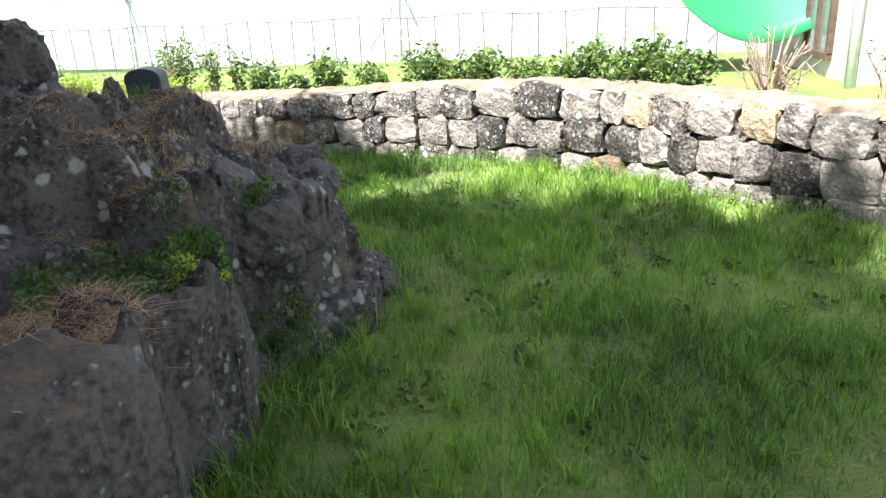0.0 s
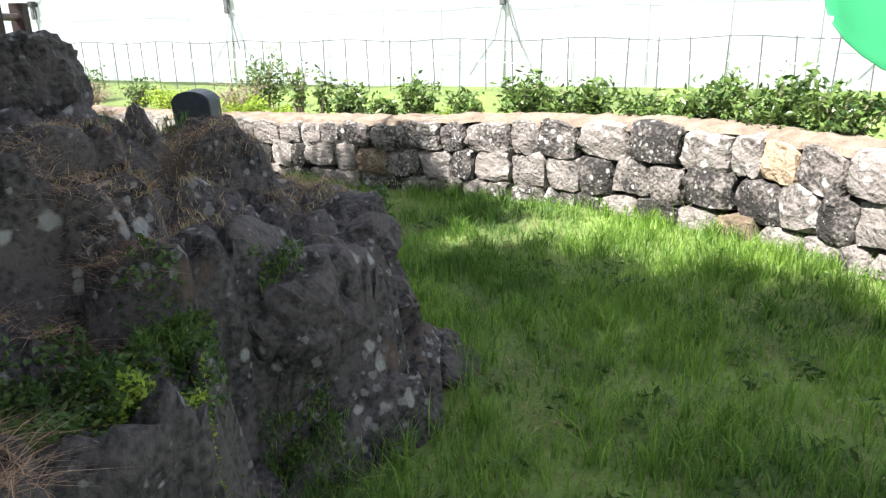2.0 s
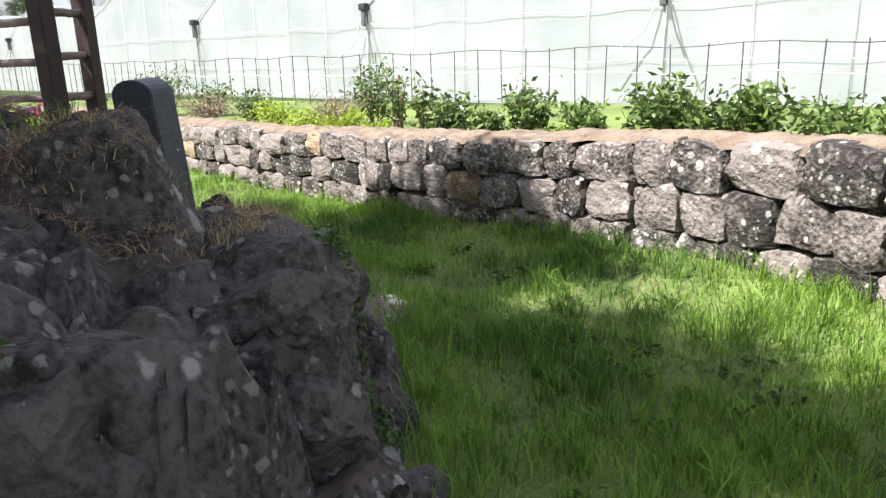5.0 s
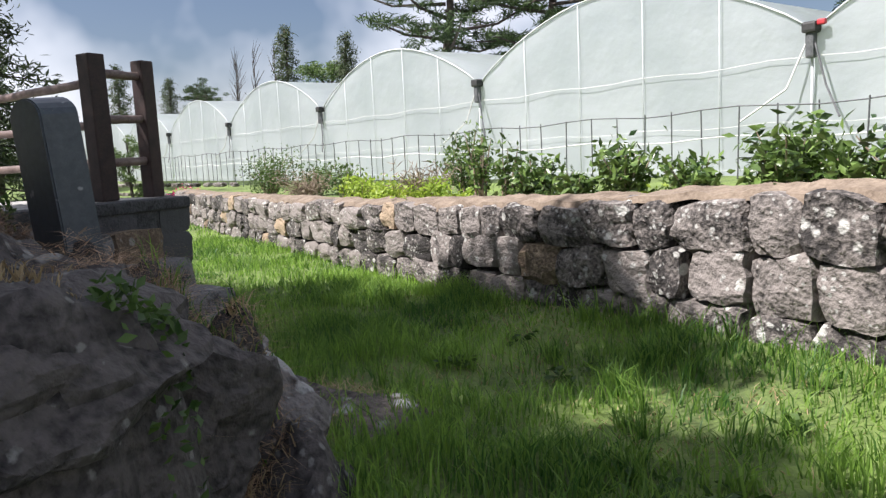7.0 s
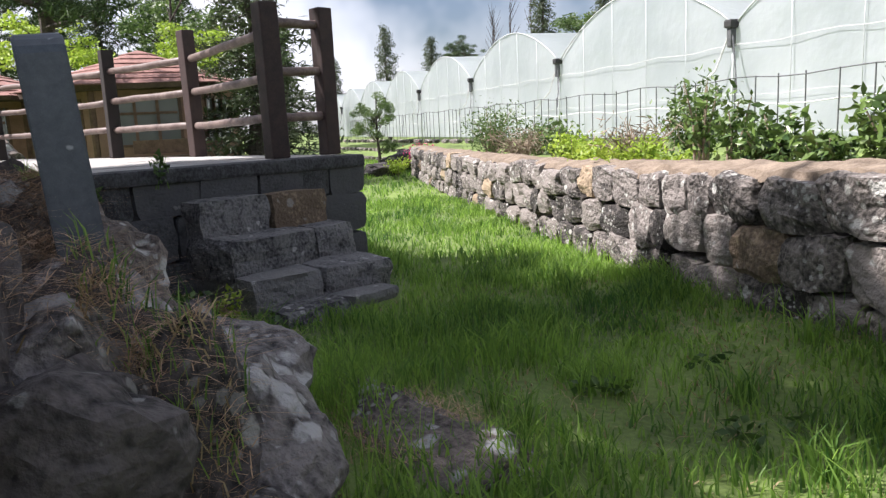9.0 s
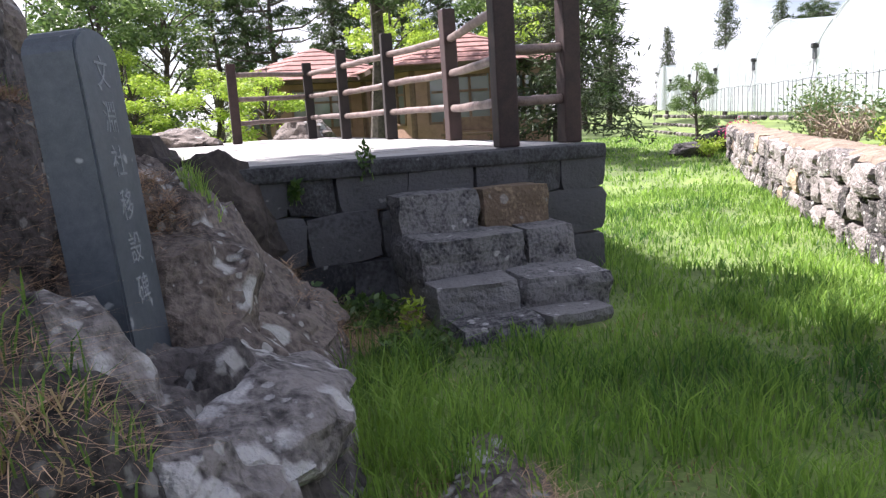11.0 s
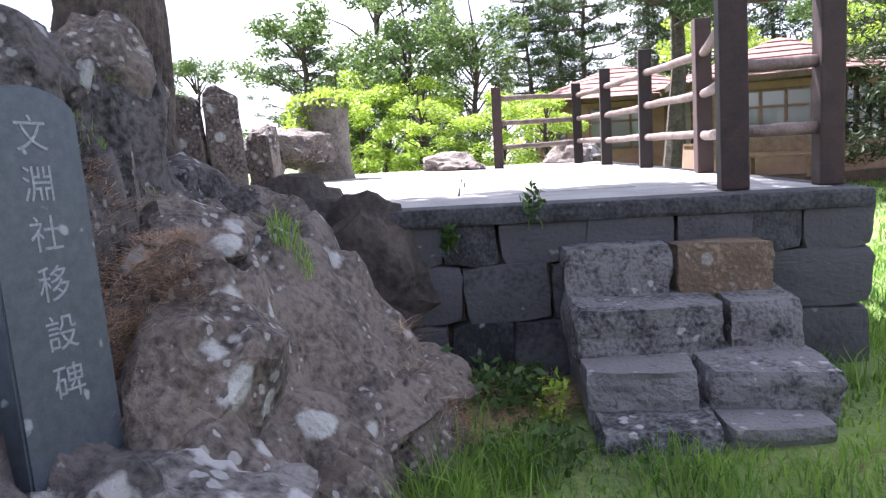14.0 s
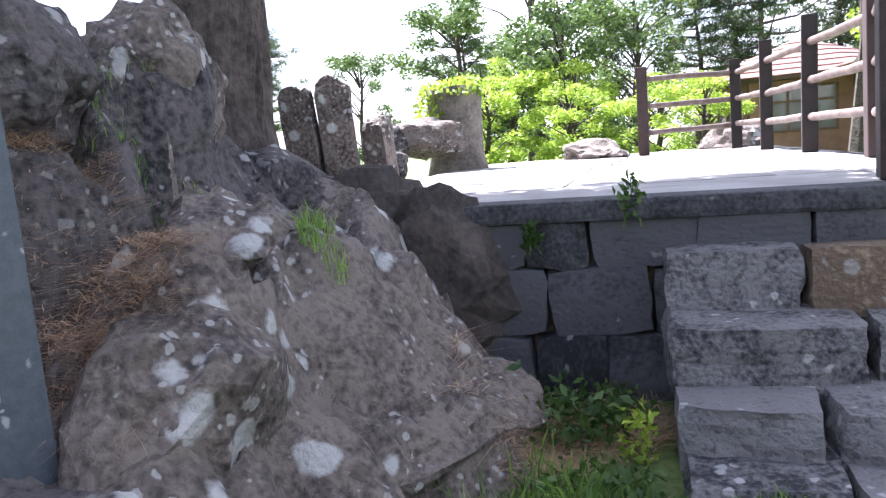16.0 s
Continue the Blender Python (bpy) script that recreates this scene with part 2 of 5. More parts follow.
fn.links.new(ftc.outputs["Object"], fn2.inputs["Vector"])
fn.links.new(fn2.outputs["Fac"], fbump.inputs["Height"])
fn.links.new(fbump.outputs["Normal"], fb.inputs["Normal"])
fn.links.new(fmx.outputs[0], fn.nodes["Material Output"].inputs["Surface"])

M_GLASS = bpy.data.materials.new("window_glass")
M_GLASS.use_nodes = True
gb = M_GLASS.node_tree.nodes["Principled BSDF"]
gb.inputs["Base Color"].default_value, gb.inputs["Roughness"].default_value, gb.inputs["Metallic"].default_value = (0.16, 0.17, 0.17, 1), 0.06, 0.0
gb.inputs["Specular IOR Level"].default_value = 0.9


# ---- mesh helpers ----
def mesh_of(bm, name, mat, smooth=False):
    me = bpy.data.meshes.new(name)
    bm.to_mesh(me)
    bm.free()
    me.materials.append(mat)
    if smooth:
        me.polygons.foreach_set("use_smooth", [True] * len(me.polygons))
    return me


def part(name, bm, mat, parent=None, label="", smooth=False):
    ob = new(name, mesh_of(bm, name, mat, smooth))
    if parent is not None:
        ob.parent = parent
    if label:
        ob["label"] = label
    return ob


def piece(name, me, parent, m):
    ob = new(name, me)
    ob.parent = parent
    ob.matrix_basis = m
    return ob


def empty(name, m, label, category, group="", kind=""):
    ob = new(name)
    ob.matrix_world = m
    return tagged(ob, label, category, group, kind)


def box(bm, cx, cy, cz, sx, sy, sz, bevel=0.0, turn=0.0):
    m = pose(cx, cy, cz, 0, 0, turn) @ Matrix.Diagonal((sx, sy, sz, 1))
    geo_ = bmesh.ops.create_cube(bm, size=1.0, matrix=m)
    if bevel:
        edges = list({e for v in geo_["verts"] for e in v.link_edges})
        bmesh.ops.bevel(bm, geom=edges, offset=bevel, segments=2, affect="EDGES", profile=0.6)
    return bm


def tube(bm, pts, radii, n=8, cap=True):
    """A tapered tube along points."""
    rings = []
    pts = [Vector(p) for p in pts]
    for i, p in enumerate(pts):
        d = (pts[min(i + 1, len(pts) - 1)] - pts[max(i - 1, 0)]).normalized()
        a = d.orthogonal().normalized() if abs(d.z) > 0.95 else d.cross(Vector((0, 0, 1))).normalized()
        b = d.cross(a)
        r = radii[i] if hasattr(radii, "__len__") else radii
        rings.append([bm.verts.new(p + r * (math.cos(k * 2 * math.pi / n) * a + math.sin(k * 2 * math.pi / n) * b)) for k in range(n)])
    for q, s in zip(rings, rings[1:]):
        for k in range(n):
            bm.faces.new((q[k], q[(k + 1) % n], s[(k + 1) % n], s[k]))
    if cap:
        bm.faces.new(rings[0][::-1])
        bm.faces.new(rings[-1])
    return bm


def raw_mesh(name, verts, faces, mat, smooth=False):
    me = bpy.data.meshes.new(name)
    me.from_pydata(verts, [], faces)
    me.materials.append(mat)
    if smooth:
        me.polygons.foreach_set("use_smooth", [True] * len(me.polygons))
    return me


def blades(name, base, height, width, bend, mat, rng, upright=1.0):
    """Grass-like blades: base (N,3); each a tapering bent strip of three levels."""
    n = len(base)
    ang = rng.uniform(0, 2 * np.pi, n)
    side = np.stack([np.cos(ang), np.sin(ang), np.zeros(n)], 1)
    la = rng.uniform(0, 2 * np.pi, n)
    lean = np.stack([np.cos(la), np.sin(la), np.zeros(n)], 1) * (bend * rng.uniform(0.2, 1.0, n))[:, None]
    up = np.array([0, 0, upright])
    h, w = height[:, None], width[:, None]
    mid = base + h * (0.55 * up + 0.25 * lean)
    tip = base + h * (up * (1 - 0.25 * bend * 0.7) + 0.9 * lean)
    v = np.stack([base - side * w, base + side * w, mid + side * w * 0.75, mid - side * w * 0.75, tip], 1).reshape(-1, 3)
    i = np.arange(n)[:, None] * 5
    quads = i + np.array([[0, 1, 2, 3]])
    tris = i + np.array([[3, 2, 4]])
    me = bpy.data.meshes.new(name)
    me.vertices.add(5 * n)
    me.vertices.foreach_set("co", v.ravel().astype(np.float32))
    me.loops.add(7 * n)
    me.loops.foreach_set("vertex_index", np.concatenate([quads, tris], 1).ravel().astype(np.int32))
    me.polygons.add(2 * n)
    start = (np.arange(n)[:, None] * 7 + np.array([[0, 4]])).ravel()
    me.polygons.foreach_set("loop_start", start.astype(np.int32))
    me.update(calc_edges=True)
    me.validate()
    me.materials.append(mat)
    return me


def leaves(name, centre, size, mat, rng, slim=0.45, flat=0.0, droop=0.0):
    """Leaves as folded rhombs round the given centres."""
    n = len(centre)
    d = rng.normal(size=(n, 3))
    d[:, 2] = d[:, 2] * (1 - flat) - droop
    d /= np.linalg.norm(d, axis=1)[:, None]
    o = rng.normal(size=(n, 3))
    s = np.cross(d, o)
    s /= np.linalg.norm(s, axis=1)[:, None] + 1e-9
    nn = np.cross(d, s)
    L = (size * rng.uniform(0.6, 1.3, n))[:, None]
    v = np.stack([centre - d * L * 0.5, centre + s * L * slim * 0.5 + nn * L * 0.08, centre + d * L * 0.5, centre - s * L * slim * 0.5 + nn * L * 0.08], 1).reshape(-1, 3)
    i = np.arange(n)[:, None] * 4
    f = np.concatenate([i + np.array([[0, 1, 2]]), i + np.array([[0, 2, 3]])], 1).reshape(-1, 3)
    me = bpy.data.meshes.new(name)
    me.vertices.add(4 * n)
    me.vertices.foreach_set("co", v.ravel().astype(np.float32))
    me.loops.add(6 * n)
    me.loops.foreach_set("vertex_index", f.ravel().astype(np.int32))
    me.polygons.add(2 * n)
    me.polygons.foreach_set("loop_start", (np.arange(2 * n) * 3).astype(np.int32))
    me.update(calc_edges=True)
    me.validate()
    me.materials.append(mat)
    return me


def blob_points(rng, n, centre, radii, shell=0.5):
    p = rng.normal(size=(n, 3))
    p /= np.linalg.norm(p, axis=1)[:, None]
    return np.array(centre) + p * (rng.uniform(shell, 1.0, n) ** 0.5)[:, None] * np.array(radii)


def fbm(x, y, z=0.0, octaves=4):
    return noise.fractal(Vector((x, y, z)), 0.9, 2.1, octaves)


# ---- plan ----
WALL_LINE = np.array([(6.6, 2.6), (5.8, 4.2), (5.15, 5.2), (4.65, 5.9), (4.15, 6.7), (3.80, 7.45), (3.27, 8.02), (2.80, 8.43), (2.25, 8.86), (1.48, 9.34), (0.6, 9.80), (-0.2, 10.27), (-1.65, 11.12), (-3.0, 11.92), (-4.7, 12.97), (-7.0, 14.4), (-11.0, 17.2)])
PLAT_Z = 0.93
MOUND_EDGE = np.array([(-0.3, 1.0), (0.1, 2.2), (0.34, 2.9), (0.58, 3.6), (0.72, 4.2), (1.05, 4.6), (1.44, 5.0), (1.50, 5.5), (1.24, 6.05), (1.0, 6.45), (0.76, 6.9), (0.30, 7.22), (-0.2, 7.25), (-0.7, 7.28), (-1.15, 7.38), (-1.6, 7.55), (-2.1, 7.50), (-2.5, 7.2),
                       (-3.6, 7.2), (-4.6, 6.6), (-6.5, 6.2), (-8.0, 3.5), (-6.5, 0.0), (-3, -1.5), (-1.0, -0.6)])


def line_distance(P, line, closed=False):
    """Signed distance (positive on the right-hand side of the line's way) and nearest segment's distance."""
    a = line
    b = np.roll(line, -1, 0)
    if not closed:
        a, b = line[:-1], line[1:]
    best = np.full(len(P), 1e9)
    sign = np.ones(len(P))
    for p, q in zip(a, b):
        d = q - p
        u = np.clip(((P - p) @ d) / (d @ d), 0, 1)
        c = p + u[:, None] * d
        dist = np.linalg.norm(P - c, axis=1)
        cr_ = d[0] * (P[:, 1] - p[1]) - d[1] * (P[:, 0] - p[0])
        near = dist < best - 1e-9
        best = np.where(near, dist, best)
        sign = np.where(near, np.sign(cr_), sign)
    return best, sign


def inside(P, poly):
    r = np.zeros(len(P), bool)
    j = len(poly) - 1
    for i in range(len(poly)):
        xi, yi, xj, yj = *poly[i], *poly[j]
        c = ((yi > P[:, 1]) != (yj > P[:, 1])) & (P[:, 0] < (xj - xi) * (P[:, 1] - yi) / (yj - yi + 1e-12) + xi)
        r ^= c
        j = i
    return r


def terrace_side(P):
    """Distance behind the retaining wall's face, positive on the terrace."""
    far = np.vstack([[(9.0, -4.0)], WALL_LINE, [(-40.0, 42.0)]])
    d, s = line_distance(P, far)
    return -d * s


def ground_z(P):
    w = terrace_side(P)
    rise = np.interp(w, [0.12, 0.3, 3.0], [0.0, 0.66, 0.72])
    slope = np.interp(P[:, 0], [-8, -2, 2, 5], [0.86, 0.92, 1.06, 1.12])
    n = np.array([fbm(x * 0.7, y * 0.7, 3.0, 3) for x, y in P]) * 0.035
    n = n + np.interp(P[:, 0], [-0.8, 1.0, 3.5], [0.0, 0.09, 0.15]) * np.clip(1 + w / 0.9, 0, 1) * (w < 0.12)
    near = np.clip(1.5 - np.hypot(P[:, 0], P[:, 1] - 6) / 25, 0, 1)
    return np.where(w > 0.12, rise * slope, 0.0) + n * near


LEDGES = []


def ledge(x, y, rx, ry, top, soft=0.12, turn=0.0):
    """A shelf or lump of the outcrop: an ellipse of ground raised to about top."""
    LEDGES.append((x, y, rx, ry, top, soft, radians(turn)))


def mound_z(P):
    """Height of the lava outcrop."""
    d, _ = line_distance(P, MOUND_EDGE, True)
    d = np.where(inside(P, MOUND_EDGE), d, -d)
    n1 = np.array([fbm(x * 1.3, y * 1.3, 1.0, 4) for x, y in P])
    n2 = np.array([fbm(x * 3.1, y * 3.1, 5.0, 4) for x, y in P])
    vor = np.array([noise.voronoi(Vector((x * 2.1 + 0.4 * n, y * 2.1, 0.5 * n)))[0][:2] for x, y, n in zip(P[:, 0], P[:, 1], n1)])
    cell = vor[:, 0]
    crack = np.clip(1 - (vor[:, 1] - vor[:, 0]) / 0.10, 0, 1)
    dd = d + 0.10 * n1 + 0.05 * n2
    slope = np.interp(dd, [-0.1, 0.0, 0.10, 0.3, 0.5, 0.8, 1.2, 1.7, 2.4, 4.0], [-0.15, 0.0, 0.22, 0.46, 0.74, 0.98, 1.08, 1.22, 1.45, 1.55])
    apron = np.interp(dd, [-0.1, 0.0, 0.08, 0.25, 0.55, 0.9, 1.3, 1.8, 2.4, 4.0], [-0.15, 0.0, 0.14, 0.26, 0.38, 0.74, 1.12, 1.40, 1.55, 1.6])
    k_ = np.clip((P[:, 1] - 6.45) / 0.3, 0, 1)
    h = apron * (1 - k_) + slope * k_
    n3 = np.array([fbm(x * 8.0, y * 8.0, 2.0, 3) for x, y in P])
    h *= np.interp(P[:, 0], [-6.0, -4.5, -2.6], [0.74, 0.88, 1.0])
    for x, y, rx, ry, top, soft, a in LEDGES:
        u = (P[:, 0] - x) * math.cos(a) + (P[:, 1] - y) * math.sin(a)
        v = -(P[:, 0] - x) * math.sin(a) + (P[:, 1] - y) * math.cos(a)
        r = np.sqrt((u / rx) ** 2 + (v / ry) ** 2) + 0.22 * n1 + 0.12 * n2
        k = np.clip((1.0 - r) / soft, 0, 1)
        k = k * k * (3 - 2 * k)
        h = h + (np.maximum(top + 0.06 * n2, h) - h) * k if top > 0 else h + (np.minimum(-top, h) - h) * k
    st = h / 0.30 + 0.9 * n1 + 0.25 * n2
    fr = np.clip((st - np.floor(st) - 0.5) / 0.45, 0, 1)
    terr = 0.30 * (np.floor(st) + fr * fr * (3 - 2 * fr) - 0.9 * n1 - 0.25 * n2 + 0.12)
    h = np.where(h > 0.12, 0.65 * h + 0.35 * terr, h)
    rough = 0.075 * n2 + 0.16 * (0.45 - cell) + 0.04 * n1 + 0.016 * n3 - 0.10 * crack
    return h + rough * np.clip(d / 0.15 + 0.3, 0, 1)


ledge(0.16, 2.90, 0.40, 0.50, 0.92, 0.14)
ledge(0.02, 5.80, 0.42, 0.36, 1.27, 0.25)
ledge(0.20, 3.80, 0.48, 0.62, 0.84, 0.16)
ledge(0.46, 5.02, 0.66, 0.50, 0.84, 0.10, -8)
ledge(0.62, 5.72, 0.48, 0.46, 0.88, 0.12)
ledge(0.18, 4.90, 0.52, 0.62, 1.06, 0.14)
ledge(0.28, 5.95, 0.50, 0.42, 1.00, 0.25)
ledge(-0.36, 4.70, 0.50, 0.50, 1.36, 0.16)
ledge(-0.52, 5.35, 0.44, 0.60, 1.40, 0.18)
ledge(0.24, 6.36, 0.36, 0.26, 0.82, 0.3, -30)
ledge(0.36, 6.60, 0.34, 0.30, 0.62, 0.4)
ledge(-0.98, 6.05, 0.45, 0.45, 1.36, 0.3)
ledge(-1.70, 5.75, 0.60, 0.55, 1.62, 0.25)
ledge(-0.98, 6.62, 0.42, 0.36, 0.95, 0.4)
ledge(-2.05, 6.45, 0.50, 0.40, 1.05, 0.3)
ledge(-0.12, 6.84, 0.46, 0.32, -0.58, 0.4)


# ---- ground: one sheet to the horizon ----
def axis(lo, hi, step, far):
    inner = np.arange(lo, hi + step / 2, step)
    grow = step * np.cumsum(1.35 ** np.arange(1, 60))
    grow = grow[grow < far]
    return np.concatenate([lo - grow[::-1], inner, hi + grow])


gx, gy = axis(-12, 9, 0.14, 420), axis(-2, 20, 0.14, 420)
GX, GY = np.meshgrid(gx, gy)
GP = np.stack([GX.ravel(), GY.ravel()], 1)
gz = ground_z(GP)
nx = len(gx)
gi = (np.arange(len(gy) - 1)[:, None] * nx + np.arange(nx - 1)[None]).ravel()
ground = new("ground", raw_mesh("ground", np.column_stack([GP, gz]).tolist(), np.stack([gi, gi + 1, gi + nx + 1, gi + nx], 1).tolist(), M_SOIL, True))
M_GROUND = material("lawn_ground", (0.055, 0.080, 0.022), (0.17, 0.245, 0.055), 0.9, 0.95, 0.7, 40, spots=[((0.14, 0.11, 0.06), 1.4, -0.16)], bump_dist=0.02)
ground.data.materials[0] = M_GROUND
tagged(ground, "lawn ground with thin soil patches, rising behind the retaining wall", "ground", kind="structure")

# ---- lava outcrop ----
mx_, my_ = np.concatenate([np.arange(-8.4, -3.0, 0.12), np.arange(-3.0, 1.35, 0.032)]), np.concatenate([np.arange(-1.8, 1.5, 0.12), np.arange(1.5, 8.0, 0.032)])
MX, MY = np.meshgrid(mx_, my_)
MP = np.stack([MX.ravel(), MY.ravel()], 1)
mz = mound_z(MP)
wob = np.array([noise.noise_vector(Vector((x * 2.3, y * 2.3, z * 2.3))) for x, y, z in zip(MP[:, 0], MP[:, 1], mz)])
MV = np.column_stack([MP, mz]) + wob * np.array([0.085, 0.085, 0.03]) * np.clip(mz / 0.25, 0, 1)[:, None]
nx = len(mx_)
mi = (np.arange(len(my_) - 1)[:, None] * nx + np.arange(nx - 1)[None]).ravel()
mf = np.stack([mi, mi + 1, mi + nx + 1, mi + nx], 1)
mf = mf[(mz[mf] > -0.12).any(1)]
outcrop = new("rock_outcrop", raw_mesh("rock_outcrop", MV.tolist(), mf.tolist(), M_ROCK, True))
tagged(outcrop, "dark rugged lava rock outcrop with lichen and ledges", "rock")
M_MOUNDTOP = material("mound_soil", (0.040, 0.034, 0.028), (0.115, 0.092, 0.072), 5.0, 0.95, 0.7, 50, bump_dist=0.02)
outcrop.data.materials.append(M_MOUNDTOP)
fz = np.array([p.normal.z for p in outcrop.data.polygons])
fc = np.array([p.center[:] for p in outcrop.data.polygons])
soil_pick = np.array([fbm(c[0] * 1.6, c[1] * 1.6, 9.0, 3) for c in fc])
outcrop.data.materials.append(M_BROWNROCK)
kinds = np.where((fc[:, 1] > 6.35 + 0.25 * soil_pick) & (fc[:, 0] < -0.35), 2, 0)
outcrop.data.polygons.foreach_set("material_index", np.where((fz > 0.80) & (soil_pick > 0.22), 1, kinds).astype(np.int32))


def mound_at(x, y):
    return float(mound_z(np.array([(x, y)]))[0])


# ---- boulders ----
def boulder(x, y, z, sx, sy, sz, turn, seed, mat, label, lean=0.0, rough=0.22):
    bm = bmesh.new()
    bmesh.ops.create_icosphere(bm, subdivisions=4, radius=1.0)
    rr = random.Random(seed)
    cuts = [(Vector((rr.gauss(0, 1), rr.gauss(0, 1), rr.gauss(0, 1))).normalized(), rr.uniform(0.62, 0.9)) for _ in range(9)]
    for v in bm.verts:
        p = v.co.copy()
        for d, lim in cuts:
            k = p.dot(d)
            if k > lim:
                p -= d * (k - lim) * 0.9
        p *= 1 + rough * noise.fractal(p * 1.7 + Vector((seed * 3.1, 0, 0)), 0.8, 2.2, 5)
        v.co = Vector((p.x * sx, p.y * sy, p.z * sz))
    ob = part("boulder", bm, mat)
    ob.matrix_world = pose(x, y, z, lean, 0, turn)
    if -2.7 < x < 1.1 and y < 7.3:
        ob.parent = outcrop
        ob["label"] = label
        return ob
    return tagged(ob, label, "rock", "boulders of the outcrop")


boulder(-0.98, 6.02, 1.55, 0.29, 0.29, 0.31, 20, 3, M_ROCK, "dark porous boulder on top of the outcrop")
boulder(0.78, 5.70, 0.76, 0.34, 0.42, 0.20, 12, 5, M_ROCK, "overhanging dark boulder at the outcrop's edge", 5)
boulder(0.95, 5.60, 0.36, 0.28, 0.38, 0.24, 30, 6, M_ROCK, "dark boulder under the overhang")
boulder(0.66, 4.86, 0.60, 0.42, 0.40, 0.30, -15, 7, M_ROCK, "broad dark boulder with patches of lichen", -6)
boulder(0.62, 6.22, 0.46, 0.30, 0.32, 0.26, 50, 9, M_ROCK, "dark pitted boulder on the outcrop's edge")
boulder(0.26, 6.42, 0.58, 0.36, 0.26, 0.28, -30, 8, M_PALEROCK, "pale lichened boulder with small holes", 10)
boulder(0.44, 6.78, 0.30, 0.26, 0.28, 0.22, 40, 12, M_PALEROCK, "grey pitted rock beside the lawn")
boulder(-0.95, 6.66, 0.44, 0.62, 0.36, 0.46, 14, 21, M_BROWNROCK, "leaning rock dotted with pale lichen", -32, 0.20)
boulder(-1.50, 7.12, 0.22, 0.62, 0.30, 0.22, -24, 22, M_BROWNROCK, "low flat grey rock beside the grass")
boulder(-2.42, 6.93, 0.62, 0.16, 0.42, 0.40, 14, 23, M_DARKROCK, "smooth dark rock leaning on the platform", 14)
boulder(-2.50, 6.45, 0.70, 0.30, 0.46, 0.42, 30, 29, M_DARKROCK, "dark rock filling the platform's corner")
boulder(-1.72, 5.95, 1.42, 0.42, 0.30, 0.46, 0, 24, M_BROWNROCK, "brown rock below the pine trunk")
boulder(-1.55, 6.35, 0.86, 0.50, 0.32, 0.26, 30, 25, M_BROWNROCK, "lichened rock ledge on the outcrop")
boulder(-0.08, 6.92, 0.36, 0.52, 0.30, 0.22, -14, 26, M_PALEROCK, "pale rock at the foot of the inscribed stone")
boulder(0.12, 7.58, -0.06, 0.75, 0.32, 0.15, -12, 27, M_BROWNROCK, "low flat rock showing through the grass")
boulder(1.30, 5.52, 0.02, 0.20, 0.34, 0.13, 10, 28, M_ROCK, "flat rock at the foot of the outcrop")
boulder(-7.65, 4.80, 1.35, 0.36, 0.50, 0.30, 10, 31, M_BROWNROCK, "pale rounded rock behind the platform")
boulder(-6.9, 4.65, 1.30, 0.3, 0.26, 0.24, 50, 32, M_ROCK, "grey rock behind the platform")
boulder(-6.4, 4.9, 1.05, 0.22, 0.22, 0.2, 10, 33, M_ROCK, "small grey rock behind the platform")
boulder(-10.5, 8.4, 0.9, 0.6, 0.5, 0.38, 10, 34, M_BROWNROCK, "rock beside the platform's far rail")
boulder(-9.6, 6.6, 0.95, 0.75, 0.45, 0.25, 30, 35, M_BROWNROCK, "low rock at the platform's far edge")
boulder(-11.6, 16.6, 0.12, 0.6, 0.35, 0.2, 20, 41, M_ROCK, "low rock at the end of the lawn")
boulder(-12.6, 18.3, 0.25, 0.7, 0.5, 0.32, 50, 42, M_ROCK, "lava rock at the end of the lawn")


# ---- stone meshes shared by walls ----
def stone_mesh(seed, cuts=3, rough=0.10, roundness=0.35, mat=None, dims=(1, 1, 1)):
    """A rough block of unit size, centred."""
    bm = bmesh.new()
    bmesh.ops.create_cube(bm, size=1.0)
    bmesh.ops.subdivide_edges(bm, edges=bm.edges[:], cuts=cuts, use_grid_fill=True)
    rr = random.Random(seed)
    sk = [rr.uniform(-0.09, 0.09) for _ in range(4)]
    for v in bm.verts:
        p = v.co * 2
        q = p.copy()
        for i in range(3):
            o = [abs(p[j]) for j in range(3) if j != i]
            q[i] *= 1 - roundness * 0.22 * (max(o[0] - 0.45, 0) ** 1.3 + max(o[1] - 0.45, 0) ** 1.3)
        q.x += sk[0] * p.z + sk[1] * p.y
        q.z += sk[2] * p.x
        n = noise.noise_vector(p * 0.9 + Vector((seed * 5.3, seed, 0))) * rough * 1.2 + noise.noise_vector(p * 2.4 + Vector((0, seed * 3.3, 0))) * rough * 0.7
        v.co = Vector([c * d for c, d in zip((q + n) * 0.5, dims)])
    me = mesh_of(bm, "stone", mat or M_WALLSTONE, False)
    return me


ROUGH = [stone_mesh(i, 5, 0.15, 0.85, None, (0.24 + 0.025 * i, 0.34, 0.30)) for i in range(14)]
OCHRE = [stone_mesh(40 + i, 5, 0.14, 0.8, M_OCHRE, (0.30 + 0.14 * i, 0.34, 0.30)) for i in range(2)]

SQUARE = [stone_mesh(60 + i, 4, 0.07, 0.40, M_DRESSED, (0.38, 0.24, 0.30)) for i in range(6)]

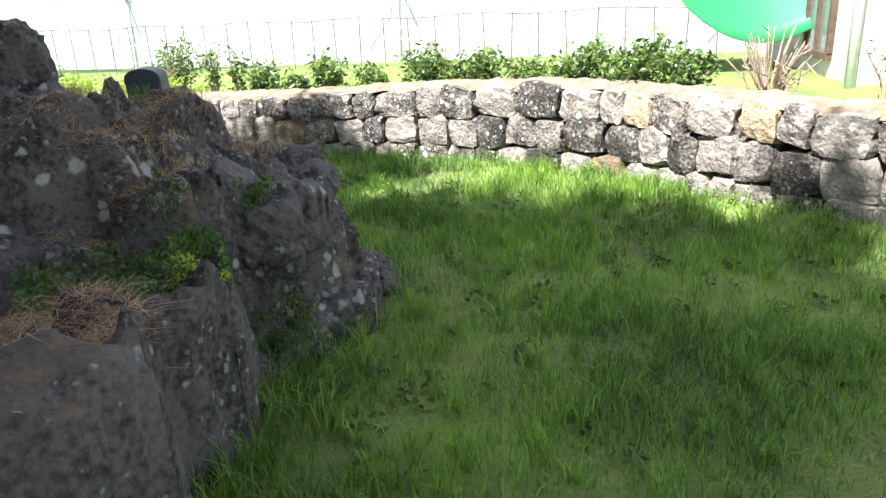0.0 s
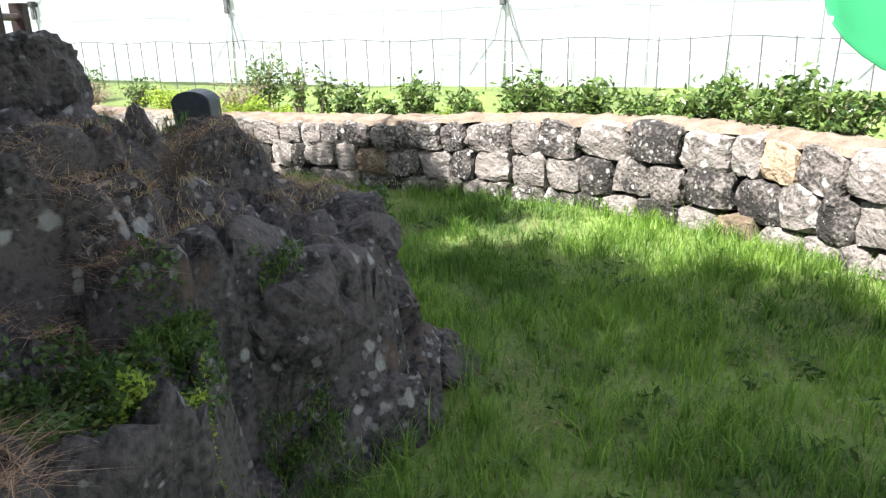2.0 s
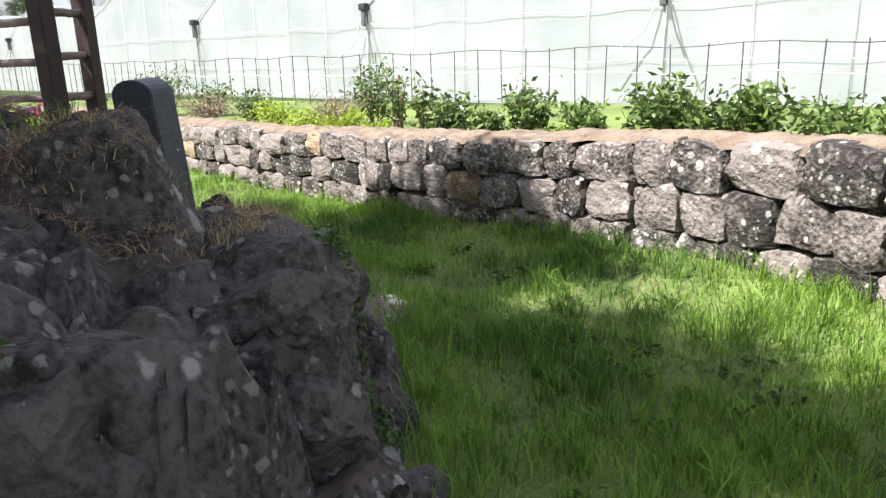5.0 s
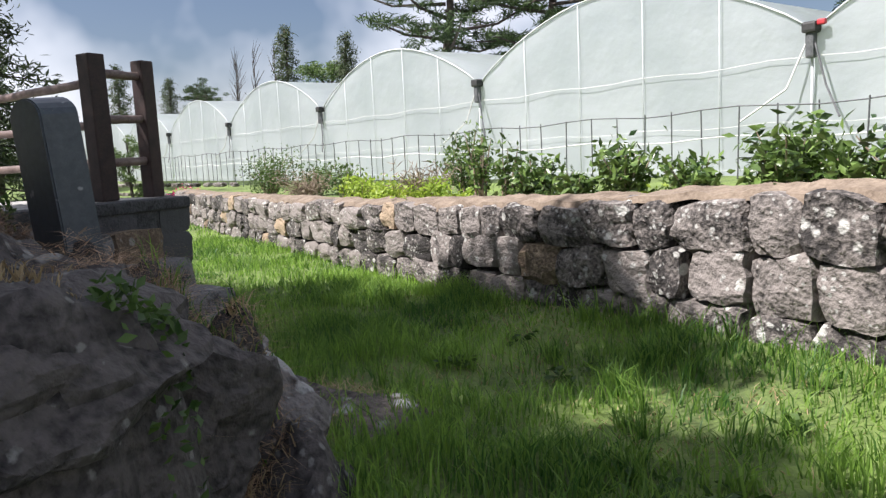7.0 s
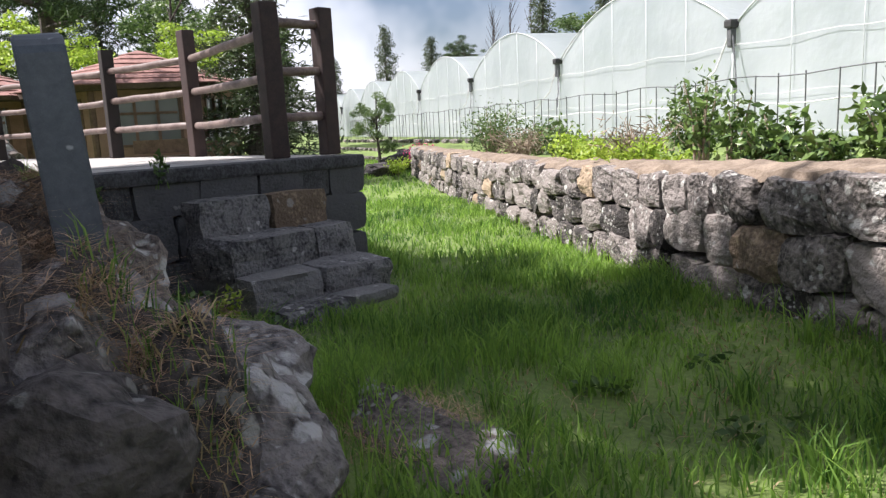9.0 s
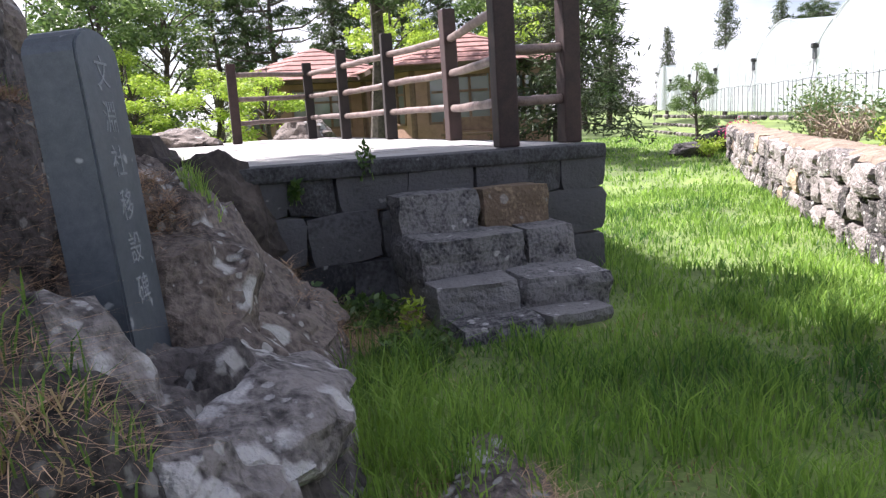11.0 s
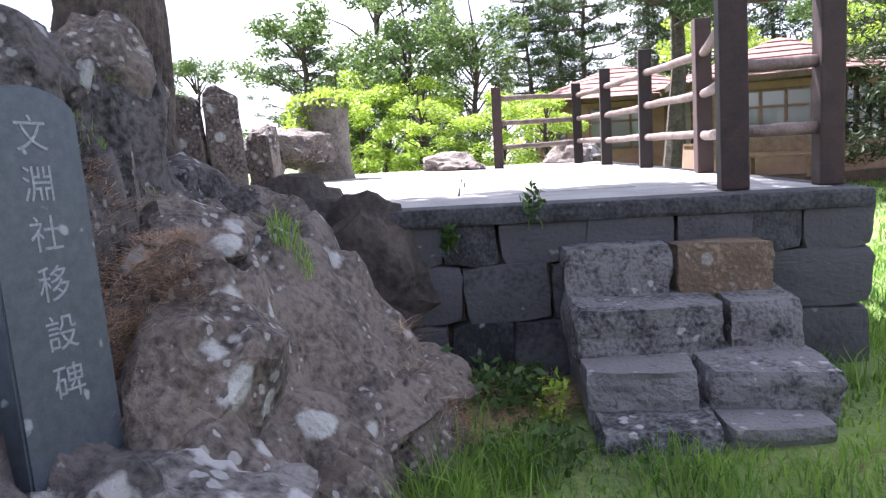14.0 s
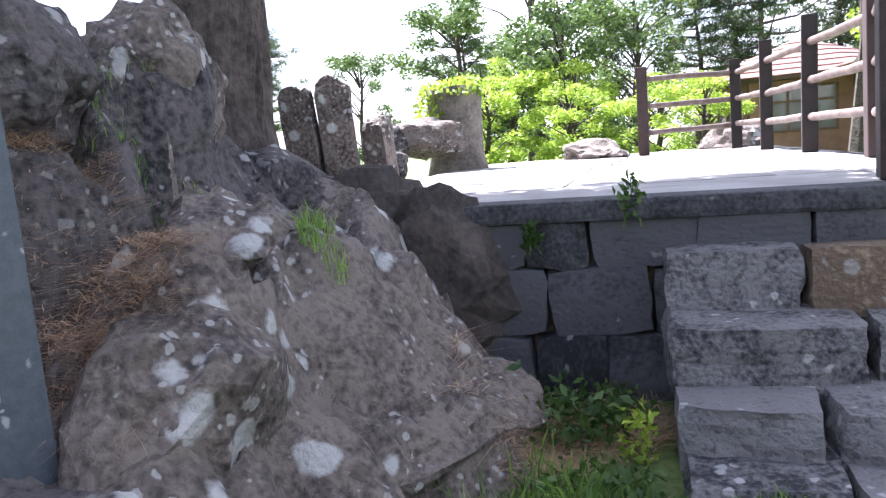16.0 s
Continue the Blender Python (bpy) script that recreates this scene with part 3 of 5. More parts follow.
for x_, y_, tn, dm in ((-4.75, 4.85, 8, (0.12, 0.28, 1.2)), (-4.85, 5.14, 24, (0.13, 0.30, 1.2)), (-5.2, 5.35, -10, (0.18, 0.26, 0.9))):
    ob = new("upright_slab", stone_mesh(int(tn) + 50, 6, 0.10, 0.35, M_BROWNROCK, dm))
    ob.matrix_world = pose(x_, y_, (1.84 if dm[2] > 1 else 1.6) - dm[2] / 2 - 0.04 * abs(tn - 24) / 16, 2, 3, tn)
    tagged(ob, "weathered grey stone slab standing upright on the outcrop", "stone slab", "upright slabs")

# ---- retaining wall along the terrace ----
def along(line, s):
    seg = np.linalg.norm(np.diff(line, axis=0), axis=1)
    cum = np.concatenate([[0], np.cumsum(seg)])
    s = min(max(s, 0), cum[-1] - 1e-6)
    i = int(np.searchsorted(cum, s, "right") - 1)
    u = (s - cum[i]) / seg[i]
    p = line[i] * (1 - u) + line[i + 1] * u
    d = (line[i + 1] - line[i]) / seg[i]
    return p, math.degrees(math.atan2(d[1], d[0])), cum[-1]


def smooth_line(line, n=3):
    for _ in range(n):
        a, b = line[:-1], line[1:]
        line = np.vstack([line[:1], np.stack([0.75 * a + 0.25 * b, 0.25 * a + 0.75 * b], 1).reshape(-1, 2), line[-1:]])
    return line


FACE = smooth_line(WALL_LINE, 2)
TOTAL = along(FACE, 0)[2]


def wall_top(p):
    return float(np.interp(p[0], [-9, -2.3, 0.9, 1.8, 3.2, 5.0], [0.62, 0.68, 0.80, 0.87, 0.94, 0.92]))


wall = empty("wall_terrace", Matrix.Identity(4), "rough lava stone retaining wall three courses high", "wall", kind="structure")
rw = random.Random(11)
# rubble core behind the stones
core = bmesh.new()
prev = None
for i in range(0, 90):
    p, a, _ = along(FACE, TOTAL * i / 89)
    n = Vector((math.sin(radians(a)), -math.cos(radians(a)), 0))   # towards the terrace
    t = wall_top(p)
    q = Vector((p[0], p[1], 0))
    ring = [core.verts.new(q + n * 0.17 + Vector((0, 0, z))) for z in (-0.2, t - 0.05)] + [core.verts.new(q + n * 0.42 + Vector((0, 0, z))) for z in (t - 0.03, -0.2)]
    if prev:
        for k in range(3):
            core.faces.new((prev[k], prev[k + 1], ring[k + 1], ring[k]))
    prev = ring
part("core", core, M_SOIL, wall)
WALL_STONES = []
for row in range(3):
    s = 0.0
    while s < TOTAL - 0.15:
        w = rw.uniform(0.22, 0.46) if row < 2 else rw.uniform(0.26, 0.56)
        p, a, _ = along(FACE, s + w / 2)
        t = wall_top(p)
        hs = (0.30, 0.36, 0.34)
        z0 = (0.0, 0.30, 0.66)[row] * t
        h = hs[row] * t
        jig = rw.uniform(-0.03, 0.03)
        big_one = rw.random() < 0.06
        i_ = int(min(max((w - 0.24) / 0.025 + rw.choice((-1, 0, 1)), 0), 13))
        me = OCHRE[i_ // 7] if big_one else ROUGH[i_]
        mw = 0.30 + 0.14 * (i_ // 7) if big_one else 0.24 + 0.025 * i_
        m = pose(p[0] + 0.06 * math.sin(radians(a)) + rw.uniform(-0.015, 0.015), p[1] - 0.06 * math.cos(radians(a)) + rw.uniform(-0.015, 0.015), z0 + h / 2 + jig * (row != 0), rw.uniform(-4, 4), rw.uniform(-5, 5), a + (180 if rw.random() < 0.5 else 0) + rw.uniform(-4, 4))
        WALL_STONES.append((me, m @ Matrix.Diagonal((w * 0.99 / mw, 1, h * rw.uniform(1.00, 1.10) / 0.30, 1))))
        s += w
# crumbly mortar and earth on top
cap = bmesh.new()
prev = None
for i in range(0, 420):
    p, a, _ = along(FACE, TOTAL * i / 419)
    t = wall_top(p)
    ring = []
    for k, (off, zz) in enumerate([(-0.05, -0.03), (-0.03, 0.02), (0.08, 0.045), (0.20, 0.05), (0.34, 0.04), (0.5, 0.0)]):
        n2 = noise.noise(Vector((p[0] * 4, p[1] * 4, off * 6)))
        n3 = noise.noise(Vector((p[0] * 11, p[1] * 11, off * 9)))
        ring.append(cap.verts.new((p[0] + (off + 0.035 * n2) * math.sin(radians(a)), p[1] - (off + 0.035 * n2) * math.cos(radians(a)), t + zz + 0.035 * n2 + 0.02 * n3)))
    if prev:
        for k in range(5):
            cap.faces.new((prev[k], ring[k], ring[k + 1], prev[k + 1]))
    prev = ring
part("coping", cap, M_CAP, wall, "crumbling brown mortar and earth on top")

# ---- platform with dressed stone face ----
PX, PY0, PY1, PXB = -2.47, 6.90, 9.54, -9.9
PLAT_TURN = pose(-2.47, 7.3, 0, 0, 0, 5.5) @ pose(2.47, -7.3, 0)
platform = empty("platform", PLAT_TURN, "raised terrace with dressed basalt face and pale paved top", "platform", kind="structure")
bm = bmesh.new()
box(bm, (PX - 0.08 + PXB) / 2, (5.6 + PY1 - 0.06) / 2, PLAT_Z / 2 - 0.12, PX - 0.08 - PXB, PY1 - 0.06 - 5.6, PLAT_Z - 0.06)
part("fill", bm, M_SOIL, platform)
# paved top: large slabs
rs = random.Random(5)
SLABS = []
x = PX - 0.16
while x > PXB:
    w = rs.uniform(0.75, 1.05)
    y = 5.6
    while y < PY1 - 0.15:
        l = min(rs.uniform(0.8, 1.2), PY1 - 0.12 - y)
        SLABS.append((x - w / 2, y + l / 2, w - 0.012, l - 0.012))
        y += l
    x -= w
bm = bmesh.new()
box(bm, 0, 0, 0, 1, 1, 0.08, 0.008)
slab_mesh = mesh_of(bm, "paving_slab", M_SLAB)
# concrete edge course
bm = bmesh.new()
box(bm, PX - 0.07, (PY0 + PY1) / 2, PLAT_Z - 0.045, 0.20, PY1 - PY0, 0.10, 0.02)
for v in bm.verts:
    v.co += noise.noise_vector(v.co * 3) * 0.012
part("edge_course", bm, M_DRESSED, platform, "dark mortar edge of the paved top")
bm = bmesh.new()
box(bm, (PX - 0.18 + PXB) / 2, PY1 - 0.05, PLAT_Z - 0.05, PX - 0.18 - PXB, 0.16, 0.09, 0.02)
part("edge_course", bm, M_DRESSED, platform)
FACE_STONES = []
for row, (z0, z1) in enumerate([(-0.08, 0.31), (0.31, 0.62), (0.62, 0.885)]):
    y = PY0 + 0.02
    while y < PY1 - 0.1:
        w = min(rs.uniform(0.26, 0.52), PY1 - y)
        if PY1 - y - w < 0.16:
            w = PY1 - y
        FACE_STONES.append((rs.choice(SQUARE), pose(PX - 0.11 + rs.uniform(-0.012, 0.012) + (0.02 if row == 0 else 0), y + w / 2, (z0 + z1) / 2, rs.uniform(-1.5, 1.5), rs.uniform(-2, 2), 90 + rs.uniform(-1.5, 1.5)) @ Matrix.Diagonal((w * 1.0 / 0.38, 1, (z1 - z0) * 1.01 / 0.30, 1))))
        y += w
    x = PX - 0.22
    while x > PXB + 0.3:
        w = rs.uniform(0.28, 0.6)
        FACE_STONES.append((rs.choice(SQUARE), pose(x - w / 2, PY1 - 0.09 + rs.uniform(-0.012, 0.012), (z0 + z1) / 2, 0, rs.uniform(-2, 2), rs.uniform(-1.5, 1.5)) @ Matrix.Diagonal((w / 0.38, 0.92, (z1 - z0) * 1.01 / 0.30, 1))))
        x -= w

# ---- stone steps ----
def step_block(x0, x1, y0, y1, z0, z1, seed, label, turn=0.0, mat=None):
    ob = new("step_block", stone_mesh(seed, 9, 0.07, 0.34, mat or M_STEP, (x1 - x0, y1 - y0, z1 - z0)))
    ob.matrix_world = pose((x0 + x1) / 2, (y0 + y1) / 2, (z0 + z1) / 2, 0, 0, turn)
    return tagged(ob, label, "stone step", "steps up to the platform")


step_block(-2.70, -2.32, 7.93, 8.46, 0.40, 0.715, 80, "rough grey basalt block of the top step", 4)
step_block(-2.72, -2.36, 8.47, 8.95, 0.42, 0.71, 88, "ochre-stained basalt block of the top step", 3, M_OCHRE)
step_block(-2.70, -2.02, 7.94, 8.64, 0.20, 0.475, 81, "long grey basalt block of the middle step", 4)
step_block(-2.70, -2.12, 8.67, 9.01, 0.18, 0.475, 82, "short grey basalt block of the middle step", 2)
step_block(-2.70, -1.76, 7.97, 8.46, -0.04, 0.270, 83, "grey basalt block of the low step", 3)
step_block(-2.70, -1.78, 8.47, 9.02, -0.06, 0.260, 84, "wide grey basalt block of the low step", 5)
step_block(-2.2, -1.50, 8.02, 8.52, -0.14, 0.095, 85, "worn pale slab at the foot of the steps", 4)
step_block(-2.2, -1.58, 8.53, 8.96, -0.16, 0.08, 86, "worn pale slab half hidden in grass", 2)

# ---- log rail fence on the platform ----
fence = empty("rail_fence", pose(0, 0, PLAT_Z), "dark brown wooden post and rail fence on the platform", "fence")


def fence_post(x, y, h, w, lean=0.0, turn=0.0):
    bm = bmesh.new()
    box(bm, 0, 0, h / 2, w, w, h, 0.012)
    for v in bm.verts:
        v.co.x += 0.006 * noise.noise(v.co * 6 + Vector((x, y, 0)))
    ob = part("post", bm, M_WOODPOST, fence)
    ob.matrix_basis = pose(x, y, 0.0, lean, 0, turn)
    return ob


def fence_rail(a, b, za, zb, r=0.036):
    bm = bmesh.new()
    a, b = Vector((*a, za)), Vector((*b, zb))
    n = 7
    pts = [a.lerp(b, i / (n - 1)) + Vector((0, 0, 0.012 * noise.noise(Vector((a.x + i, a.y * 3, za * 7))))) for i in range(n)]
    tube(bm, pts, [r * (1 + 0.1 * noise.noise(Vector((i * 1.7, za, a.x)))) for i in range(n)], 10)
    part("rail", bm, M_RAIL, fence, smooth=True)


POSTS = [(-2.93, 8.90), (-4.93, 9.17), (-6.52, 8.93), (-8.07, 8.67), (-9.45, 8.40), (-9.04, 7.28)]
fence_post(-2.945, 9.40, 1.16, 0.13, 0, 3)
fence_post(-2.93, 8.90, 1.17, 0.15, 0.6, -3)
for (px_, py_), h in zip(POSTS[1:], (1.22, 1.19, 1.17, 1.12, 1.11)):
    fence_post(px_, py_, h, 0.13, random.uniform(-1, 1), random.uniform(-6, 6))
for a, b in zip(POSTS, POSTS[1:]):
    for z in (0.30, 0.62, 0.95):
        fence_rail(a, b, z + random.uniform(-0.015, 0.015), z + random.uniform(-0.015, 0.015))
for z in (0.31, 0.66, 1.02):
    fence_rail((-2.93, 8.90), (-2.945, 9.40), z, z + 0.01)

# ---- inscribed stone ----
bm = bmesh.new()
W, D, H = 0.28, 0.135, 0.85
prof = [(-W / 2, -0.25), (W / 2, -0.25), (W / 2, H - 0.07)] + [(W / 2 * math.cos(a), H - 0.07 + 0.07 * math.sin(a)) for a in [math.pi * k / 10 for k in range(1, 10)]] + [(-W / 2, H - 0.07)]
f = [bm.verts.new((u, D / 2, v)) for u, v in prof]
bm.faces.new(f[::-1])
ext = bmesh.ops.extrude_face_region(bm, geom=bm.faces[:])
for v in ext["geom"]:
    if isinstance(v, bmesh.types.BMVert):
        v.co.y -= D
bmesh.ops.recalc_face_normals(bm, faces=bm.faces[:])
bmesh.ops.bevel(bm, geom=[e for e in bm.edges if abs(e.verts[0].co.y - e.verts[1].co.y) < 1e-4], offset=0.006, segments=2, affect="EDGES")
stele = part("inscribed_stone", bm, M_STELE)
tagged(stele, "dark slate-grey upright stone with carved characters", "stone marker")
stele.matrix_world = pose(-0.25, 6.64, 0.60, 4.0, -1.5, -14)
# carved characters, top to bottom
for k, ch in enumerate("文淵社移設碑"):
    cu = bpy.data.curves.new("glyph", "FONT")
    cu.body, cu.size, cu.align_x, cu.align_y, cu.extrude = ch, 0.092, "CENTER", "CENTER", 0.001
    tmp = bpy.data.objects.new("glyph", cu)
    scene.collection.objects.link(tmp)
    bpy.context.view_layer.update()
    me = bpy.data.meshes.new_from_object(tmp.evaluated_get(bpy.context.evaluated_depsgraph_get()))
    bpy.data.objects.remove(tmp)
    me.materials.clear()
    me.materials.append(M_CARVED)
    ob = new("character", me)
    ob.parent = stele
    ob.matrix_basis = pose(0.0, D / 2 + 0.001, 0.73 - 0.119 * k, 90, 0, 180)

# ---- greenhouses ----
GH0, GHD = np.array((2.15, 14.05)), np.array((-5.1, 2.45))
GHS = float(np.linalg.norm(GHD))
GHT = math.degrees(math.atan2(GHD[1], GHD[0]))
GUT, RISE, DEEP = 1.60, 0.94, 26.0
N_ARC = 18


def arch(u):
    """Height of the roof over a span, u from 0 to 1."""
    return GUT + RISE * math.sin(math.pi * min(max(u, 0.0), 1.0)) ** 0.85


def greenhouse(k):
    """One arched span; local x along the gable, y backwards (away from the lawn)."""
    o = GH0 + GHD * k
    zb = 0.72
    g = empty("greenhouse", pose(o[0], o[1], zb, 0, 0, GHT), "arched greenhouse span covered in milky white film", "greenhouse", "row of greenhouse spans")
    us = [i / N_ARC for i in range(N_ARC + 1)]
    bm = bmesh.new()       # gable film, gently puckered
    cols = 24
    grid = []
    for i in range(cols + 1):
        u = i / cols
        col = []
        for j in range(9):
            z = arch(u) * j / 8
            col.append(bm.verts.new((u * GHS, 0.03 * noise.noise(Vector((u * 7 + k * 3, z * 2.2, k))), z)))
        grid.append(col)
    for a, b in zip(grid, grid[1:]):
        for j in range(8):
            bm.faces.new((a[j], b[j], b[j + 1], a[j + 1]))
    part("gable_film", bm, M_FILM, g, smooth=True)
    bm = bmesh.new()       # roof film
    ys = [0.0, -DEEP * 0.3, -DEEP]
    rows_ = [[bm.verts.new((u * GHS, y, arch(u))) for u in us] for y in ys]
    for a, b in zip(rows_, rows_[1:]):
        for i in range(N_ARC):
            bm.faces.new((a[i], a[i + 1], b[i + 1], b[i]))
    part("roof_film", bm, M_FILM, g, smooth=True)
    bm = bmesh.new()       # front arch pipe
    tube(bm, [(u * GHS, 0.02, arch(u) + 0.01) for u in us], 0.013, 6)
    part("arch_pipe", bm, M_PIPE, g, smooth=True)
    for u in (0.0, 0.2, 0.4, 0.6, 0.8):
        bm = bmesh.new()
        tube(bm, [(u * GHS, 0.035, 0), (u * GHS, 0.035, arch(u))], 0.006 if u else 0.016, 6)
        part("upright", bm, M_PIPE, g, smooth=True)
    for z, r in ((GUT - 0.28, 0.004), (0.62, 0.003), (0.10, 0.003)):
        bm = bmesh.new()
        tube(bm, [(GHS * i / 12, 0.05, z + 0.02 * math.sin(i * 1.7 + k)) for i in range(13)], r, 5)
        part("tension_string", bm, M_STRING, g)
    bm = bmesh.new()       # gutter end at the joint
    box(bm, 0, 0.05, GUT + 0.03, 0.16, 0.2, 0.12, 0.03)
    part("gutter_end", bm, M_BLACK, g)
    if k == 0:
        bm = bmesh.new()
        box(bm, -0.12, 0.09, GUT + 0.07, 0.09, 0.06, 0.06, 0.015)
        part("clamp", bm, M_RED, g, "small red plastic clamp")
    bm = bmesh.new()
    box(bm, 0, 0.07, GUT - 0.16, 0.10, 0.10, 0.28, 0.03)
    part("downpipe_head", bm, M_WIRE, g)
    for dx in (-0.42, 0.45):
        bm = bmesh.new()
        tube(bm, [(0.0, 0.06, GUT), (dx * 0.5, 0.16, GUT * 0.62), (dx * 1.6 if dx > 0 else dx, 0.3, 0.65)], 0.012, 6)
        part("guy_wire", bm, M_WIRE if dx < 0 else M_STRING, g)
    return g


for k in range(-2, 8):
    greenhouse(k)

# ---- wire fence before the greenhouses ----
wfence = empty("wire_fence", Matrix.Identity(4), "thin dark wire fence with upright stakes before the greenhouses", "fence")
gn = np.array((GHD[1], -GHD[0])) / GHS * -1     # towards the lawn
bm = bmesh.new()
tube(bm, [(0, 0, -0.2), (0, 0, 0.82)], 0.009, 5)
stake_mesh = mesh_of(bm, "stake", M_WIRE)
top_pts = []
for i in range(-22, 78):
    p = GH0 + GHD * (i * 0.43 / GHS) + gn * (0.75 + 0.05 * math.sin(i * 0.9))
    z = 0.72
    lean = 2.5 * math.sin(i * 2.1)
    piece("stake", stake_mesh, wfence, pose(p[0], p[1], z, lean, lean * 0.6, 0))
    top_pts.append((p[0], p[1], z + 0.80 + 0.025 * math.sin(i * 1.3)))
for dz in (0, -0.32):
    bm = bmesh.new()
    tube(bm, [(x, y, z + dz) for x, y, z in top_pts], 0.007, 4)
    part("wire", bm, M_WIRE if dz == 0 else M_STRING, wfence)


# ---- shed with green awning beside the terrace ----
shed = empty("shed", pose(6.15, 7.7, 0.6, 0, 0, -15), "pale grey rendered shed with a dark shaded side", "shed")
bm = bmesh.new()
box(bm, 1.5, 0, 1.5, 3.0, 0.2, 3.4, 0.01)
part("wall", bm, M_SHED, shed)
bm = bmesh.new()
box(bm, 0.12, 1.9, 1.5, 0.18, 3.6, 3.4, 0.01)
part("wall", bm, M_SHED, shed)
bm = bmesh.new()
for zz in (0.42, 1.58):
    box(bm, 0.0, 1.0, zz, 0.08, 0.8, 0.08, 0.005)
for yy in (0.62, 1.0, 1.38):
    box(bm, 0.0, yy, 1.0, 0.07, 0.06, 1.1, 0.005)
part("window_frame", bm, M_EAVE, shed)
bm = bmesh.new()
box(bm, 0.01, 1.0, 1.0, 0.02, 0.72, 1.1)
part("pane", bm, M_GLASS, shed)
bm = bmesh.new()
tube(bm, [(-0.04, -0.14, -0.2), (-0.03, -0.15, 3.0)], 0.05, 10)
part("drainpipe", bm, M_PIPE, shed, "pale drainpipe", True)
awn = bmesh.new()
gv = []
for i in range(13):
    row = []
    for j in range(7):
        u, v = i / 12, j / 6
        row.append(awn.verts.new((4.62 + 1.95 * u + 0.2 * v, 8.0 - 0.6 * u + 0.9 * v, 1.98 - 0.62 * math.sin(math.pi * u) ** 0.8 * (1 - 0.8 * v) + 0.6 * v)))
    gv.append(row)
for a, b in zip(gv, gv[1:]):
    for j in range(6):
        awn.faces.new((a[j], b[j], b[j + 1], a[j + 1]))
awning = part("awning", awn, M_TARP, None, "", True)
md = awning.modifiers.new("thick", "SOLIDIFY")
md.thickness = 0.012
awning.matrix_world = pose(0.40, 1.35, -0.22)
tagged(awning, "sagging bright green tarpaulin tied to the shed", "tarpaulin")
bm = bmesh.new()
tube(bm, [(4.64, 8.02, 0.5), (4.64, 8.02, 2.0)], 0.025, 8)
part("pole", bm, M_PIPE, awning, "", True)
bm = bmesh.new()
tube(bm, [(4.84, 8.9, 0.5), (4.84, 8.9, 2.58)], 0.025, 8)
part("pole", bm, M_PIPE, awning, "", True)


# ---- shrubs and trees ----
def shrub(x, y, z, r, h, mat, label, seed, n=900, size=0.085, stems=7, slim=0.42, open_=0.55, name="shrub", wood=None):
    rng = np.random.default_rng(seed)
    ob = empty(name, pose(x, y, z, 0, 0, seed * 37 % 360), label, "shrub", "shrubs along the terrace")
    rr = random.Random(seed)
    cents, bm = [], bmesh.new()
    for i in range(stems):
        a = i * 2.4 + rr.uniform(-0.4, 0.4)
        d = r * rr.uniform(0.25, 0.85)
        tip = Vector((d * math.cos(a), d * math.sin(a), h * rr.uniform(0.55, 1.0)))
        tube(bm, [(0.04 * math.cos(a), 0.04 * math.sin(a), -0.08 * min(1.0, h / 0.5)), (tip.x * 0.45, tip.y * 0.45, tip.z * 0.55), tip[:]], [min(0.016, 0.02 * h + 0.001), min(0.011, 0.014 * h), 0.004 if h > 0.3 else 0.0015], 5)
        cents.append(tip)
    part("stem", bm, wood or M_TWIG, ob)
    pts = []
    per = n // stems
    for c in cents:
        k = rng.uniform(0.0, 1.0, per)[:, None]
        base = np.array([c.x * 0.3, c.y * 0.3, c.z * 0.25])
        axis_ = base * (1 - k) + np.array(c) * k
        pts.append(axis_ + rng.normal(size=(per, 3)) * np.array([r, r, h * 0.6]) * 0.26 * open_ * 1.3)
    pts = np.concatenate(pts)
    pts[:, 2] = np.abs(pts[:, 2]) + 0.01
    lf = new("foliage", leaves("foliage", pts, size, mat, rng, slim, 0.2))
    lf.parent = ob
    return ob


def terrace_point(s, off):
    p, a, _ = along(FACE, s)
    q = np.array((p[0] + off * math.sin(radians(a)), p[1] - off * math.cos(radians(a))))
    return q[0], q[1], float(ground_z(q[None])[0])


def terrace_shrub(x, y, *rest, **more):
    return shrub(x, y, float(ground_z(np.array([(x, y)]))[0]), *rest, **more)


EV = "glossy dark evergreen shrub behind the retaining wall"
for k, (x, y, r, h, n) in enumerate([(0.10, 10.75, 0.30, 0.60, 800), (0.55, 10.45, 0.22, 0.42, 500), (0.95, 10.28, 0.30, 0.76, 850), (1.50, 9.92, 0.26, 0.58, 700), (2.08, 9.52, 0.36, 0.74, 1200), (2.68, 9.08, 0.34, 0.68, 1100), (3.16, 8.72, 0.34, 0.64, 1100), (3.58, 8.34, 0.36, 0.82, 1300), (3.98, 7.92, 0.40, 0.86, 1500), (4.34, 7.52, 0.36, 0.74, 1200), (2.40, 9.35, 0.24, 0.5, 600)]):
    terrace_shrub(x, y, r, h * 0.72, M_SHRUB, EV, 100 + k, n, 0.085, stems=11)
terrace_shrub(-0.60, 11.15, 0.20, 0.72, M_SHRUB, "thin upright evergreen shrub with sparse leaves", 121, 260, 0.085, 7)
terrace_shrub(-0.25, 10.95, 0.18, 0.62, M_SHRUB, "thin upright evergreen shrub with sparse leaves", 122, 200, 0.085, 5)
terrace_shrub(-1.32, 12.35, 0.45, 0.78, M_BROAD, "light green shrub beside the wire fence", 123, 1100, 0.07)
terrace_shrub(-1.55, 11.75, 0.50, 0.46, M_TWIG, "tangle of dry brown twigs behind the wall", 124, 600, 0.12, 34, 0.06)
terrace_shrub(-1.35, 11.45, 0.36, 0.30, M_LIME, "bright yellow-green low shrub on the wall's top", 125, 900, 0.06, 12)
